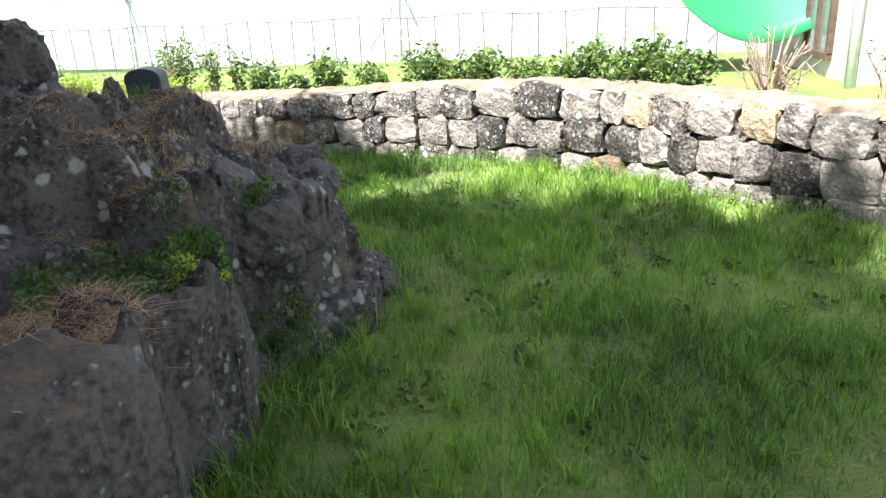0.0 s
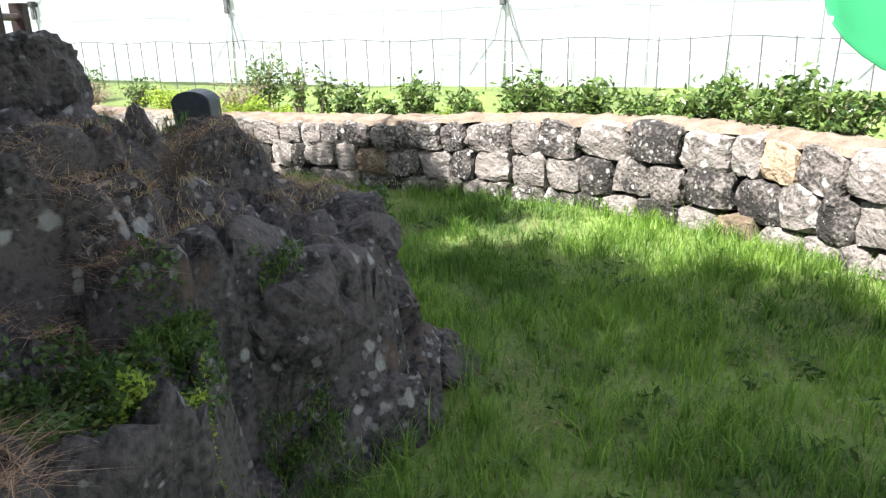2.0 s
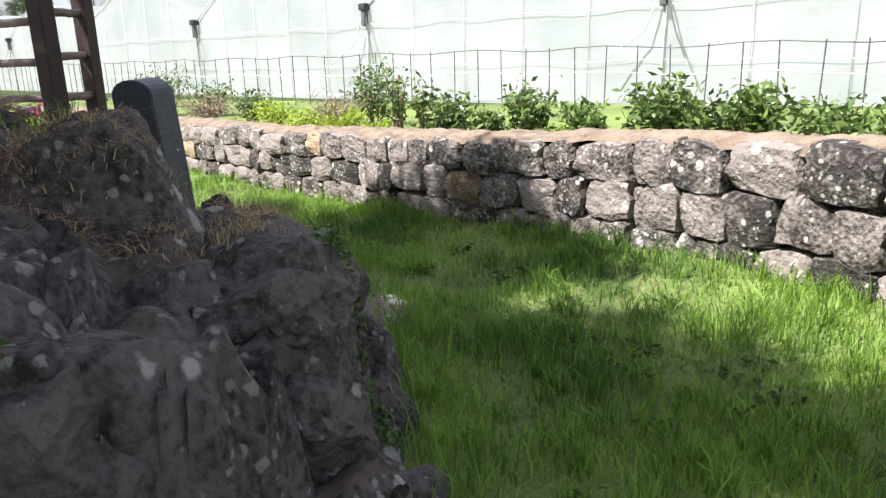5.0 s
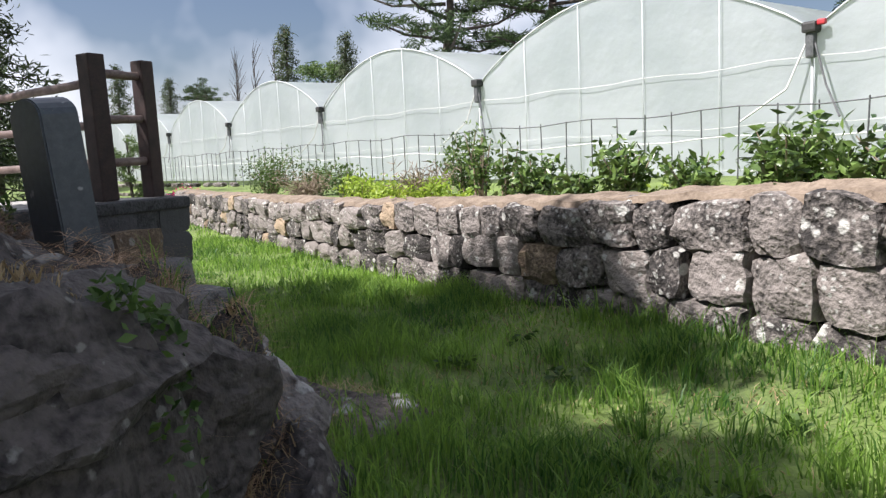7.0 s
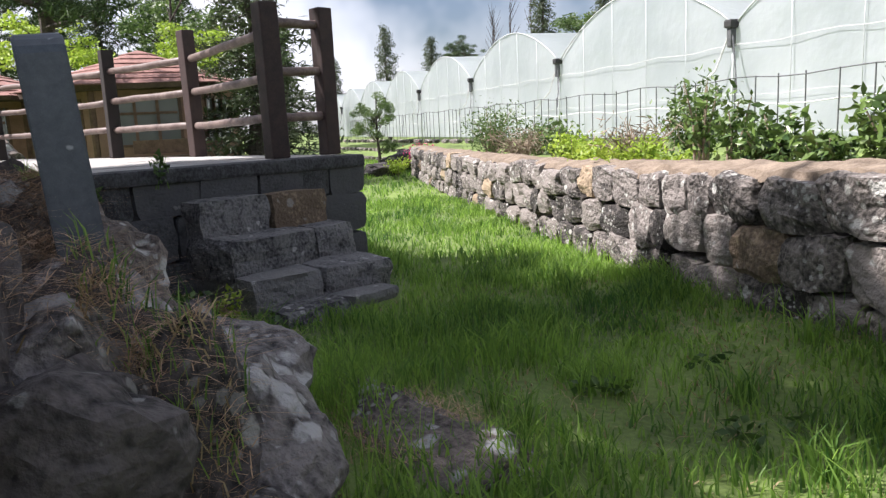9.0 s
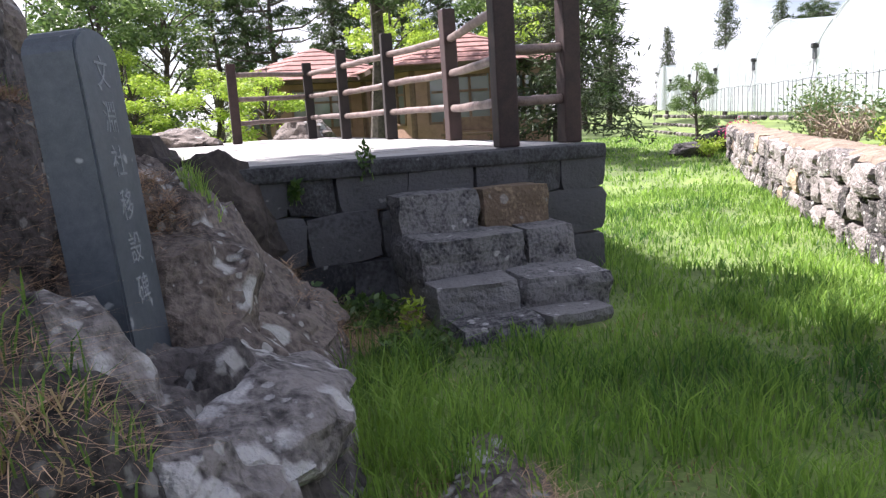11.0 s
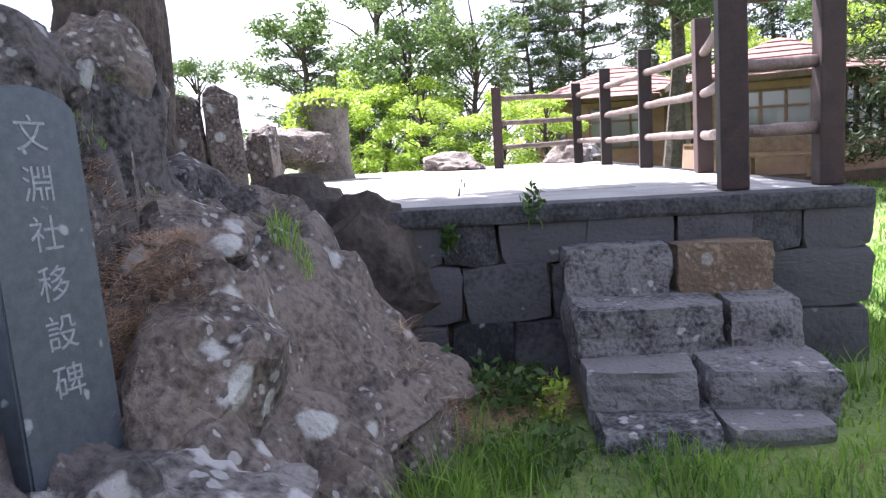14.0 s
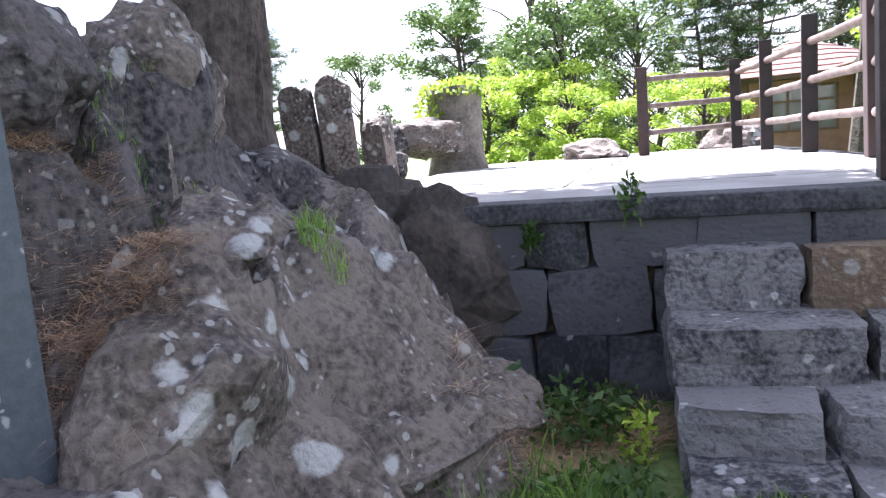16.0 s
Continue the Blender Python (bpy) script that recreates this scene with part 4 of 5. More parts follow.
terrace_shrub(-2.10, 11.90, 0.36, 0.28, M_LIME, "bright yellow-green low shrub on the wall's top", 137, 900, 0.06, 12)
terrace_shrub(-2.80, 12.45, 0.42, 0.38, M_LIME, "bright yellow-green low shrub on the wall's top", 126, 900, 0.06, 10)
terrace_shrub(-3.40, 12.95, 0.30, 0.46, M_BROAD, "light green low shrub behind the wall", 136, 600, 0.07, 10)
terrace_shrub(-4.40, 13.45, 0.55, 0.40, M_TWIG, "tangle of dry brown twigs behind the wall", 127, 600, 0.12, 34, 0.06)
terrace_shrub(-6.20, 14.75, 0.62, 0.80, M_BROAD, "rounded olive-green shrub with reddish tips", 128, 1900, 0.06, 10)
terrace_shrub(-5.00, 14.50, 0.45, 0.55, M_BROAD, "rounded green shrub beside the wire fence", 129, 900, 0.07, 9)
for k, (x, y) in enumerate([(-0.9, 11.3), (0.3, 10.7), (1.3, 10.15)]):
    terrace_shrub(x, y, 0.30, 0.20, M_BROAD if k % 2 else M_LIME, "low mixed green plants behind the retaining wall", 150 + k, 350, 0.06, 10)
terrace_shrub(4.75, 6.75, 0.50, 0.75, M_TWIG, "bare pruned bush with pale dry branches", 130, 60, 0.2, 46, 0.05)
terrace_shrub(5.5, 6.2, 0.35, 0.9, M_RUST, "sparse shrub with rusty red leaves", 131, 110, 0.05, 8)
shrub(-11.2, 17.6, 0.2, 0.48, 0.50, M_PINK, "pink flowering azalea at the lawn's end", 133, 650, 0.06, 9)
shrub(-10.9, 16.6, 0.05, 0.35, 0.35, M_LIME, "bright green low shrub at the lawn's end", 134, 700, 0.07, 8)
shrub(-8.6, 15.9, 0.1, 0.12, 0.45, M_LIME, "small weed growing beside the wall", 135, 150, 0.08, 4)

# far end of the lawn: low dry stone wall
endwall = empty("wall_end", Matrix.Identity(4), "low rough lava stone wall at the lawn's far end", "wall", kind="structure")
END_STONES = []
re_ = random.Random(21)
for row in range(3):
    u = 0.0
    while u < 13.5:
        w = re_.uniform(0.35, 0.7)
        px_, py_ = -10.6 - u * 0.86, 18.6 + u * 0.30
        END_STONES.append((re_.choice(ROUGH), pose(px_ + re_.uniform(-0.04, 0.04), py_ + re_.uniform(-0.04, 0.04), 0.14 + row * 0.28, re_.uniform(-6, 6), re_.uniform(-6, 6), -19 + re_.uniform(-8, 8)) @ Matrix.Diagonal((w, 0.42, 0.33, 1))))
        u += w


def tree_mesh(kind, seed):
    """Trunk-and-limb mesh and crown mesh of a tree about 8 m high."""
    rng = np.random.default_rng(seed)
    rr = random.Random(seed)
    bm = bmesh.new()
    H = 8.0
    tr = [(0.10 * math.sin(i * 1.1 + seed), 0.10 * math.cos(i * 1.3 + seed), H * i / 7 - 0.15) for i in range(8)]
    tube(bm, tr, [0.17 * (1 - 0.86 * i / 7) for i in range(8)], 8)
    pts = []
    if kind == "cedar":
        for i in range(46):
            z = 1.0 + 6.9 * i / 45
            a = i * 2.4
            l = (1.75 * (1 - (z - 0.6) / 7.9) + 0.2) * rr.uniform(0.75, 1.15)
            tip = (l * math.cos(a), l * math.sin(a), z - 0.25 * l)
            tube(bm, [(0, 0, z), tip], [0.03, 0.008], 4)
            n = int(60 + 90 * l)
            k = rng.uniform(0.15, 1.0, n)[:, None]
            pts.append(np.array([0, 0, z]) * (1 - k) + np.array(tip) * k + rng.normal(size=(n, 3)) * np.array([0.13, 0.13, 0.16]))
        size, slim, droop, flat = 0.22, 0.22, 0.5, 0.0
    elif kind == "pine":
        for i in range(26):
            z = 2.9 + 5.0 * (i / 25)
            a = i * 2.4 + rr.uniform(-0.3, 0.3)
            l = (2.3 * (1 - (max(z - 3, 0) / 6.2) ** 1.6) + 0.3) * rr.uniform(0.6, 1.15)
            tip = Vector((l * math.cos(a), l * math.sin(a), z + 0.35 * l * rr.uniform(0, 1)))
            tube(bm, [(0, 0, z), (tip.x * 0.5, tip.y * 0.5, z + 0.05), tip[:]], [0.06, 0.035, 0.012], 5)
            for q in range(5):
                c = np.array([0, 0, z]) * (1 - 0.25 - 0.17 * q) + np.array(tip) * (0.25 + 0.17 * q) + rng.normal(size=3) * 0.18
                pts.append(blob_points(rng, 70, c, (0.34, 0.34, 0.17), 0.0))
        size, slim, droop, flat = 0.26, 0.10, 0.0, 0.0
    elif kind != "shade":
        for i in range(30):
            z = 1.4 + 6.2 * rr.random()
            a = i * 2.4
            l = 2.1 * math.sqrt(max(0.05, 1 - ((z - 4.3) / 3.9) ** 2)) * rr.uniform(0.5, 1.1)
            tip = Vector((l * math.cos(a), l * math.sin(a), z))
            tube(bm, [(0, 0, max(0.8, z - 1.3)), (tip.x * 0.5, tip.y * 0.5, z - 0.45), tip[:]], [0.05, 0.03, 0.01], 5)
            pts.append(blob_points(rng, 230, tip[:], (0.62 * rr.uniform(0.7, 1.2), 0.62, 0.48), 0.1))
        size, slim, droop, flat = 0.19, 0.5, 0.1, 0.2
    if kind == "shade":
        for i in range(30):
            z = 3.3 + 4.6 * (i / 29)
            a = i * 2.4 + rr.uniform(-0.3, 0.3)
            l = (2.4 * (1 - (max(z - 3.3, 0) / 6.0) ** 1.6) + 0.3) * rr.uniform(0.6, 1.15)
            tip = Vector((l * math.cos(a), l * math.sin(a), z + 0.3 * l * rr.uniform(0, 1)))
            tube(bm, [(0, 0, z), (tip.x * 0.5, tip.y * 0.5, z + 0.05), tip[:]], [0.06, 0.035, 0.012], 5)
            for q in range(6):
                c = np.array([0, 0, z]) * (1 - 0.2 - 0.16 * q) + np.array(tip) * (0.2 + 0.16 * q) + rng.normal(size=3) * 0.2
                pts.append(blob_points(rng, 90, c, (0.42, 0.42, 0.20), 0.0))
        size, slim, droop, flat = 0.30, 0.17, 0.0, 0.0
    mat = {"cedar": M_CEDAR, "pine": M_PINE, "shade": M_PINE, "broad": M_BROAD, "lime": M_LIME}[kind]
    return mesh_of(bm, "trunk", M_BARK), leaves("crown", np.concatenate(pts), size, mat, rng, slim, flat, droop)


PROTO = {}
for kind, seed in (("cedar", 1), ("cedar", 2), ("pine", 3), ("pine", 4), ("broad", 5), ("broad", 6), ("lime", 7), ("shade", 8), ("shade", 9)):
    PROTO.setdefault(kind, []).append(tree_mesh(kind, seed))
LABEL = {"cedar": "tall narrow dark conifer", "pine": "dark green pine with spreading limbs", "broad": "dense green broadleaf tree", "lime": "bright yellow-green young tree", "shade": "dense dark pine added out of view to shade the lawn"}


def tree(kind, x, y, z, scale, i=0, squash=1.0, label=""):
    tm, cm = PROTO[kind][i % len(PROTO[kind])]
    ob = empty("tree", pose(x, y, z, 0, 0, (x * 71 + y * 37) % 360) @ Matrix.Diagonal((scale * squash, scale * squash, scale, 1)), label or LABEL[kind], "tree", "trees round the garden")
    for nm, me in (("trunk", tm), ("crown", cm)):
        o = new(nm, me)
        o.parent = ob
    return ob


# behind the greenhouses
tree("pine", -16.2, 42, 0.4, 1.9, 0, 1.35, "large spreading pine behind the greenhouses")
tree("pine", -10.8, 43.5, 0.4, 1.95, 1, 1.3, "large spreading pine behind the greenhouses")
tree("pine", 4.5, 44, 0.5, 1.55, 0, 1.3)
tree("pine", 13.0, 40, 0.5, 1.4, 1, 1.3)
tree("cedar", -25.0, 39, 0.3, 1.06, 0)
tree("cedar", -22.2, 41, 0.3, 1.0, 1)
tree("broad", -25.5, 44, 0.3, 0.9, 0, 1.3)
for i, (x, y, s) in enumerate([(-32.6, 40.3, 0.72), (-36.6, 37.1, 0.92), (-36.2, 40.7, 0.85), (-35, 42, 0.8), (-41, 36, 0.72), (-45, 34, 0.7), (-48, 30, 0.8)]):
    tree("cedar" if i % 3 else "pine", x, y, 0.2, s, i)
# bare saplings
bm = bmesh.new()
tube(bm, [(0, 0, -0.2), (0.1, 0, 4), (0.05, 0.1, 8.5)], [0.09, 0.05, 0.01], 6)
rr_ = random.Random(9)
for i in range(26):
    z = 3 + 5 * rr_.random()
    a = rr_.uniform(0, 6.28)
    tube(bm, [(0.06, 0, z), (0.7 * math.cos(a), 0.7 * math.sin(a), z + rr_.uniform(0.7, 1.4))], [0.02, 0.005], 4)
bare_mesh = mesh_of(bm, "trunk", M_BARK)
for x, y, s in ((-27.8, 39.4, 0.95), (-28.6, 38.8, 0.9), (-27.2, 40.5, 1.0), (-29.2, 39.6, 0.85), (8, 47, 1.3), (-44, 30, 0.8), (-47, 33, 0.9)):
    o = new("bare_tree", bare_mesh)
    o.matrix_world = pose(x, y, 0, 0, 0, x * 40) @ Matrix.Diagonal((s, s, s, 1))
    tagged(o, "leafless slender grey tree beyond the greenhouses", "tree", "trees round the garden")
# behind platform and houses
tree("cedar", -14.6, 15.2, 0, 0.80, 0, 1.5, "dark drooping conifer beside the house")
tree("broad", -15.2, 19.4, 0.1, 0.26, 1, 1.2, "small pale shrub-like tree on the end wall")
tree("pine", -15.4, 10.8, 0.2, 1.15, 1, 1.1, "slender pine in front of the houses")
tree("broad", -21, 3.2, 0.2, 0.86, 0, 1.2)
tree("broad", -24, 5.8, 0.2, 0.76, 1, 1.1)
for i, (x, y, s, k) in enumerate([(-27, -1.0, 0.75, "pine"), (-29, 1.0, 0.8, "broad"), (-31, 4.0, 1.0, "cedar"), (-33, 7.5, 0.95, "pine"), (-32, 10, 1.1, "pine"), (-34, 13, 1.05, "cedar"), (-33, 16, 1.1, "pine"), (-36, 19, 1.15, "cedar"), (-35, 22, 1.1, "pine"), (-34, 26, 1.0, "broad"), (-38, 30, 1.0, "cedar"), (-36, 9, 1.2, "cedar"), (-38, 15, 1.3, "pine"), (-30, 20, 1.0, "broad"), (-28, -6, 0.7, "broad"), (-25, -9, 0.8, "pine")]):
    tree(k, x, y, 0, s, i, 1.15)
tree("lime", -16.0, 5.2, 0.3, 0.36, 0, 1.4)
tree("lime", -14.5, 7.1, 0.2, 0.30, 0, 1.6)
tree("lime", -17.5, 3.3, 0.3, 0.42, 0, 1.3)
tree("lime", -27, 14, 0.2, 0.75, 0, 1.2)
tree("lime", -26, 18.5, 0.2, 0.72, 0, 1.2)
tree("lime", -13, 4.0, 0.4, 0.30, 0, 1.5)
tree("broad", -17.6, 4.6, 0.2, 0.62, 1, 1.25)
tree("lime", -12.9, 5.6, 0.3, 0.26, 0, 1.6)
tree("broad", -22, 0.5, 0.2, 0.7, 0, 1.3)
tree("lime", -12.6, 8.0, 0.2, 0.26, 0, 1.5)
# ivy-topped stump
bm = bmesh.new()
tube(bm, [(0, 0, -0.3), (0, 0, 0.3), (0.02, 0, 0.9), (0.02, 0, 1.15)], [0.50, 0.36, 0.33, 0.36], 16)
for v in bm.verts:
    v.co += noise.noise_vector(v.co * 3) * 0.05
stump = part("tree_stump", bm, M_PALEBARK, smooth=True)
stump.matrix_world = pose(-8.35, 5.0, 0.82)
tagged(stump, "cut tree stump topped with green ivy", "stump")
rng = np.random.default_rng(77)
iv = np.concatenate([blob_points(rng, 900, (0, 0, 1.12), (0.52, 0.48, 0.16), 0.2), blob_points(rng, 500, (0.2, -0.25, 0.75), (0.28, 0.28, 0.45), 0.2)])
o = new("ivy", leaves("ivy", iv, 0.075, M_LIME, rng, 0.6))
o.parent = stump

# ---- big pine on the outcrop ----
big = empty("pine_tree", pose(-3.3, 5.05, 1.30), "big old pine with rough dark bark on the outcrop", "tree")
bm = bmesh.new()
tube(bm, [(0.05, 0.0, -0.5), (0.02, 0.0, 0.2), (-0.12, 0.02, 1.2), (-0.4, 0.05, 2.6), (-0.65, 0.08, 4.2), (-0.75, 0.08, 6.4)], [0.52, 0.36, 0.30, 0.26, 0.2, 0.06], 20)
bmesh.ops.subdivide_edges(bm, edges=bm.edges[:], cuts=4, use_grid_fill=True)
for v in bm.verts:
    a = math.atan2(v.co.y, v.co.x)
    v.co += Vector((math.cos(a), math.sin(a), 0)) * (0.085 * abs(noise.noise(Vector((a * 5.0, a * 1.0, v.co.z * 0.9)))) + 0.03 * noise.noise(v.co * 9))
part("trunk", bm, M_BARK, big)
PINE_SPRAYS = []
rp = random.Random(31)
bm = bmesh.new()
for i in range(44):
    z = 2.7 + 3.6 * i / 43
    a = i * 2.4 + rp.uniform(-0.3, 0.3)
    l = (2.6 * (1 - (max(z - 2.7, 0) / 4.6) ** 1.8) + 0.3) * rp.uniform(0.55, 1.12)
    tip = Vector((-0.7 + l * math.cos(a), l * math.sin(a), z + 0.25 * l * rp.uniform(-0.2, 1)))
    mid = Vector((-0.65 + 0.5 * l * math.cos(a), 0.5 * l * math.sin(a), z + 0.1))
    tube(bm, [(-0.6, 0.08, z), mid[:], tip[:]], [0.075, 0.045, 0.015], 6)
    for q in range(7):
        c = Vector((-0.6, 0.08, z)).lerp(tip, 0.3 + 0.11 * q) + Vector((rp.gauss(0, 0.28), rp.gauss(0, 0.28), rp.gauss(0, 0.12)))
        PINE_SPRAYS.append(c)
part("limb", bm, M_BARK, big)
rng = np.random.default_rng(32)
pp = np.concatenate([blob_points(rng, 110, c[:], (0.40, 0.40, 0.17), 0.0) for c in PINE_SPRAYS])
o = new("crown", leaves("crown", pp, 0.26, M_PINE, rng, 0.18))
o.parent = big
# unseen pines added on the outcrop's far side to shade lawn and rocks
tree("shade", -3.7, 0.7, 1.1, 0.92, 0, 1.25)
tree("shade", -3.0, 2.6, 1.2, 0.88, 1, 1.1)
tree("shade", -1.9, 3.6, 1.1, 0.74, 0, 0.95)
tree("shade", -5.6, 0.6, 1.0, 1.05, 1, 1.3)
tree("shade", -4.6, -2.6, 0.3, 1.1, 0, 1.3)
tree("shade", -1.9, -3.9, 0.0, 1.1, 1, 1.3)
tree("shade", -1.5, -0.7, 0.4, 0.95, 1, 1.0)
tree("shade", -1.7, 0.3, 0.8, 1.22, 0, 0.95)
tree("shade", -0.3, -1.6, 0.0, 1.20, 0, 1.2)


# ---- houses ----
def house(x, y, z, turn, r, wall_h, label):
    """A six-sided wooden pavilion with a shingled hip roof."""
    h = empty("house", pose(x, y, z, 0, 0, turn), label, "house", "wooden pavilions behind the platform")
    n = 6
    cor = [(r * math.cos(2 * math.pi * k / n), r * math.sin(2 * math.pi * k / n)) for k in range(n)]
    bm = bmesh.new()
    tube(bm, [(0, 0, -0.6), (0, 0, 0.0)], r + 0.25, n)
    part("base", bm, M_EAVE, h)
    for k in range(n):
        a, b = Vector((*cor[k], 0)), Vector((*cor[(k + 1) % n], 0))
        mid, d = (a + b) / 2, (b - a)
        w = d.length
        ang = math.degrees(math.atan2(d.y, d.x))
        bm = bmesh.new()
        tube(bm, [a[:], (a.x, a.y, wall_h)], 0.09, 8)
        part("corner_post", bm, M_HOUSEFRAME, h)
        bm = bmesh.new()
        box(bm, 0, 0, 0.35, w - 0.16, 0.10, 0.70)
        box(bm, 0, 0, wall_h - 0.13, w - 0.16, 0.10, 0.26)
        box(bm, -w * 0.40, 0, wall_h / 2, w * 0.14, 0.098, wall_h - 0.02)
        box(bm, w * 0.40, 0, wall_h / 2, w * 0.14, 0.098, wall_h - 0.02)
        wo = part("wall", bm, M_HOUSEWALL, h)
        wo.matrix_basis = pose(mid.x, mid.y, 0, 0, 0, ang)
        bm = bmesh.new()
        zc, zh = (0.70 + wall_h - 0.26) / 2, wall_h - 0.96
        box(bm, 0, 0.002, 0.73, w * 0.68, 0.18, 0.06)
        win = part("window", bm, M_HOUSEFRAME, h)
        win.matrix_basis = pose(mid.x, mid.y, 0, 0, 0, ang)
        for i in range(4):
            bm = bmesh.new()
            box(bm, -w * 0.33 + i * w * 0.22, 0, zc + 0.03, 0.07, 0.15, zh - 0.06)
            part("mullion", bm, M_HOUSEFRAME, win)
        for zz in (zc + 0.2, wall_h - 0.29):
            bm = bmesh.new()
            box(bm, 0, 0.002, zz, w * 0.60, 0.13, 0.06)
            part("crossbar", bm, M_HOUSEFRAME, win)
        for i in range(3):
            bm = bmesh.new()
            box(bm, -w * 0.22 + i * w * 0.22, 0, zc, w * 0.22 - 0.07, 0.02, zh)
            part("pane", bm, M_GLASS, win)
    bm = bmesh.new()
    er, rise = r + 0.75, r * 0.44
    rings = []
    for j in range(8):
        u = j / 7
        rad, zz = er * (1 - u) + 0.05 * u, wall_h + 0.0 + rise * u
        rings.append([bm.verts.new((rad * math.cos(2 * math.pi * k / n), rad * math.sin(2 * math.pi * k / n), zz)) for k in range(n)])
        if j < 7:
            rings.append([bm.verts.new((v.co.x, v.co.y, v.co.z + 0.03)) for v in rings[-1]])
    for q, s in zip(rings, rings[1:]):
        for k in range(n):
            bm.faces.new((q[k], q[(k + 1) % n], s[(k + 1) % n], s[k]))
    part("roof", bm, M_ROOF, h)
    bm = bmesh.new()
    tube(bm, [(0, 0, wall_h - 0.10), (0, 0, wall_h + 0.02)], [er - 0.02, er + 0.02], n)
    part("eave", bm, M_EAVE, h)
    return h


house(-17.9, 13.7, 0.25, 10, 2.35, 2.15, "brown wooden pavilion with dark windows and shingled roof")
house(-23.0, 10.4, 0.25, 25, 2.6, 2.15, "brown wooden pavilion with a faded red shingled roof")
bench = empty("bench", pose(-14.2, 12.6, 0.3, 0, 0, 60), "low wooden bench before the pavilion", "bench")
for nm, (cx, cy, cz, sx, sy, sz) in (("seat", (0, 0, 0.42, 1.3, 0.36, 0.05)), ("leg", (-0.55, 0, 0.2, 0.07, 0.3, 0.4)), ("leg", (0.55, 0, 0.2, 0.07, 0.3, 0.4)), ("backrest", (0, 0.17, 0.65, 1.3, 0.05, 0.3))):
    bm = bmesh.new()
    box(bm, cx, cy, cz, sx, sy, sz, 0.008)
    part(nm, bm, M_HOUSEFRAME, bench)

# ---- grass ----
rng = np.random.default_rng(3)


def scatter(n, x0, x1, y0, y1):
    return np.stack([rng.uniform(x0, x1, n), rng.uniform(y0, y1, n)], 1)


def lawn_only(P, margin=0.03):
    w = terrace_side(P)
    d, _ = line_distance(P, MOUND_EDGE, True)
    ins = inside(P, MOUND_EDGE)
    plat = (P[:, 0] < PX + 0.06) & (P[:, 0] > PXB) & (P[:, 1] > 5.6) & (P[:, 1] < PY1 + 0.02)
    steps = (P[:, 0] < -1.54) & (P[:, 0] > PX - 0.1) & (P[:, 1] > 7.93) & (P[:, 1] < 8.98)
    return (w < -margin + 0.10) & ~(ins & (d > 0.10)) & ~plat & ~steps


def bare(P):
    """Where the lawn is thin."""
    return np.array([fbm(x * 0.9, y * 0.9, 12.0, 3) for x, y in P])


def lawn(name, n, x0, x1, y0, y1, hmin, hmax, wid, label, thin=0.0):
    P = scatter(n, x0, x1, y0, y1)
    P = P[lawn_only(P)]
    clump = bare(P)
    keep = rng.random(len(P)) < np.clip(0.75 - thin * clump, 0.12, 1.0)
    P, clump = P[keep], clump[keep]
    tuft = np.array([fbm(x * 2.3, y * 2.3, 30.0, 3) for x, y in P])
    h = rng.uniform(hmin, hmax, len(P)) * np.clip(0.85 + 0.9 * tuft - 0.4 * clump, 0.35, 1.9)
    base = np.column_stack([P, ground_z(P) - 0.01])
    ob = new(name, blades(name, base, h, np.full(len(P), wid) * rng.uniform(0.6, 1.3, len(P)), 0.75, M_GRASS, rng))
    return tagged(ob, label, "grass", kind="stuff")


lawn("grass", 125000, -1.6, 4.9, 1.6, 10.6, 0.06, 0.17, 0.0042, "uneven green lawn grass", 0.9)
lawn("grass", 60000, -6.5, 2.0, 9.0, 15.5, 0.06, 0.14, 0.006, "sunlit green lawn grass between wall and platform", 0.3)
lawn("grass", 34000, -22.0, -4.0, 9.5, 22.0, 0.05, 0.13, 0.012, "sunlit green lawn grass beyond the platform", 0.2)
# tall tufts along the foot of walls and rocks
P = scatter(60000, -2.6, 5.2, 2.0, 12.5)
d1, _ = line_distance(P, MOUND_EDGE, True)
d2 = -terrace_side(P)
dp = np.where((P[:, 1] > 7.0) & (P[:, 1] < 9.6), np.abs(P[:, 0] - PX - 0.12), 9)
P = P[lawn_only(P, 0.0) & ~((P[:, 0] < -1.7) & (P[:, 1] < 8.0)) & (np.minimum(np.minimum(d1, d2), dp) < rng.exponential(0.12, len(P)))]
o = new("grass", blades("grass", np.column_stack([P, ground_z(P) - 0.01]), rng.uniform(0.10, 0.30, len(P)), rng.uniform(0.002, 0.005, len(P)), 0.7, M_GRASS, rng))
tagged(o, "taller grass along the foot of walls and rocks", "grass", kind="stuff")
# coarse tufts in the lawn
C = scatter(420, 0.0, 4.6, 1.5, 9.5)
C = C[lawn_only(C, 0.15)][:230]
P = np.repeat(C, 26, 0) + rng.normal(size=(len(C) * 26, 2)) * 0.03
o = new("grass", blades("grass", np.column_stack([P, ground_z(P) - 0.01]), np.repeat(rng.uniform(0.12, 0.30, len(C)), 26) * rng.uniform(0.5, 1.0, len(P)), rng.uniform(0.003, 0.0065, len(P)), 0.9, M_GRASS, rng))
tagged(o, "coarse taller tufts of grass in the lawn", "grass", kind="stuff")
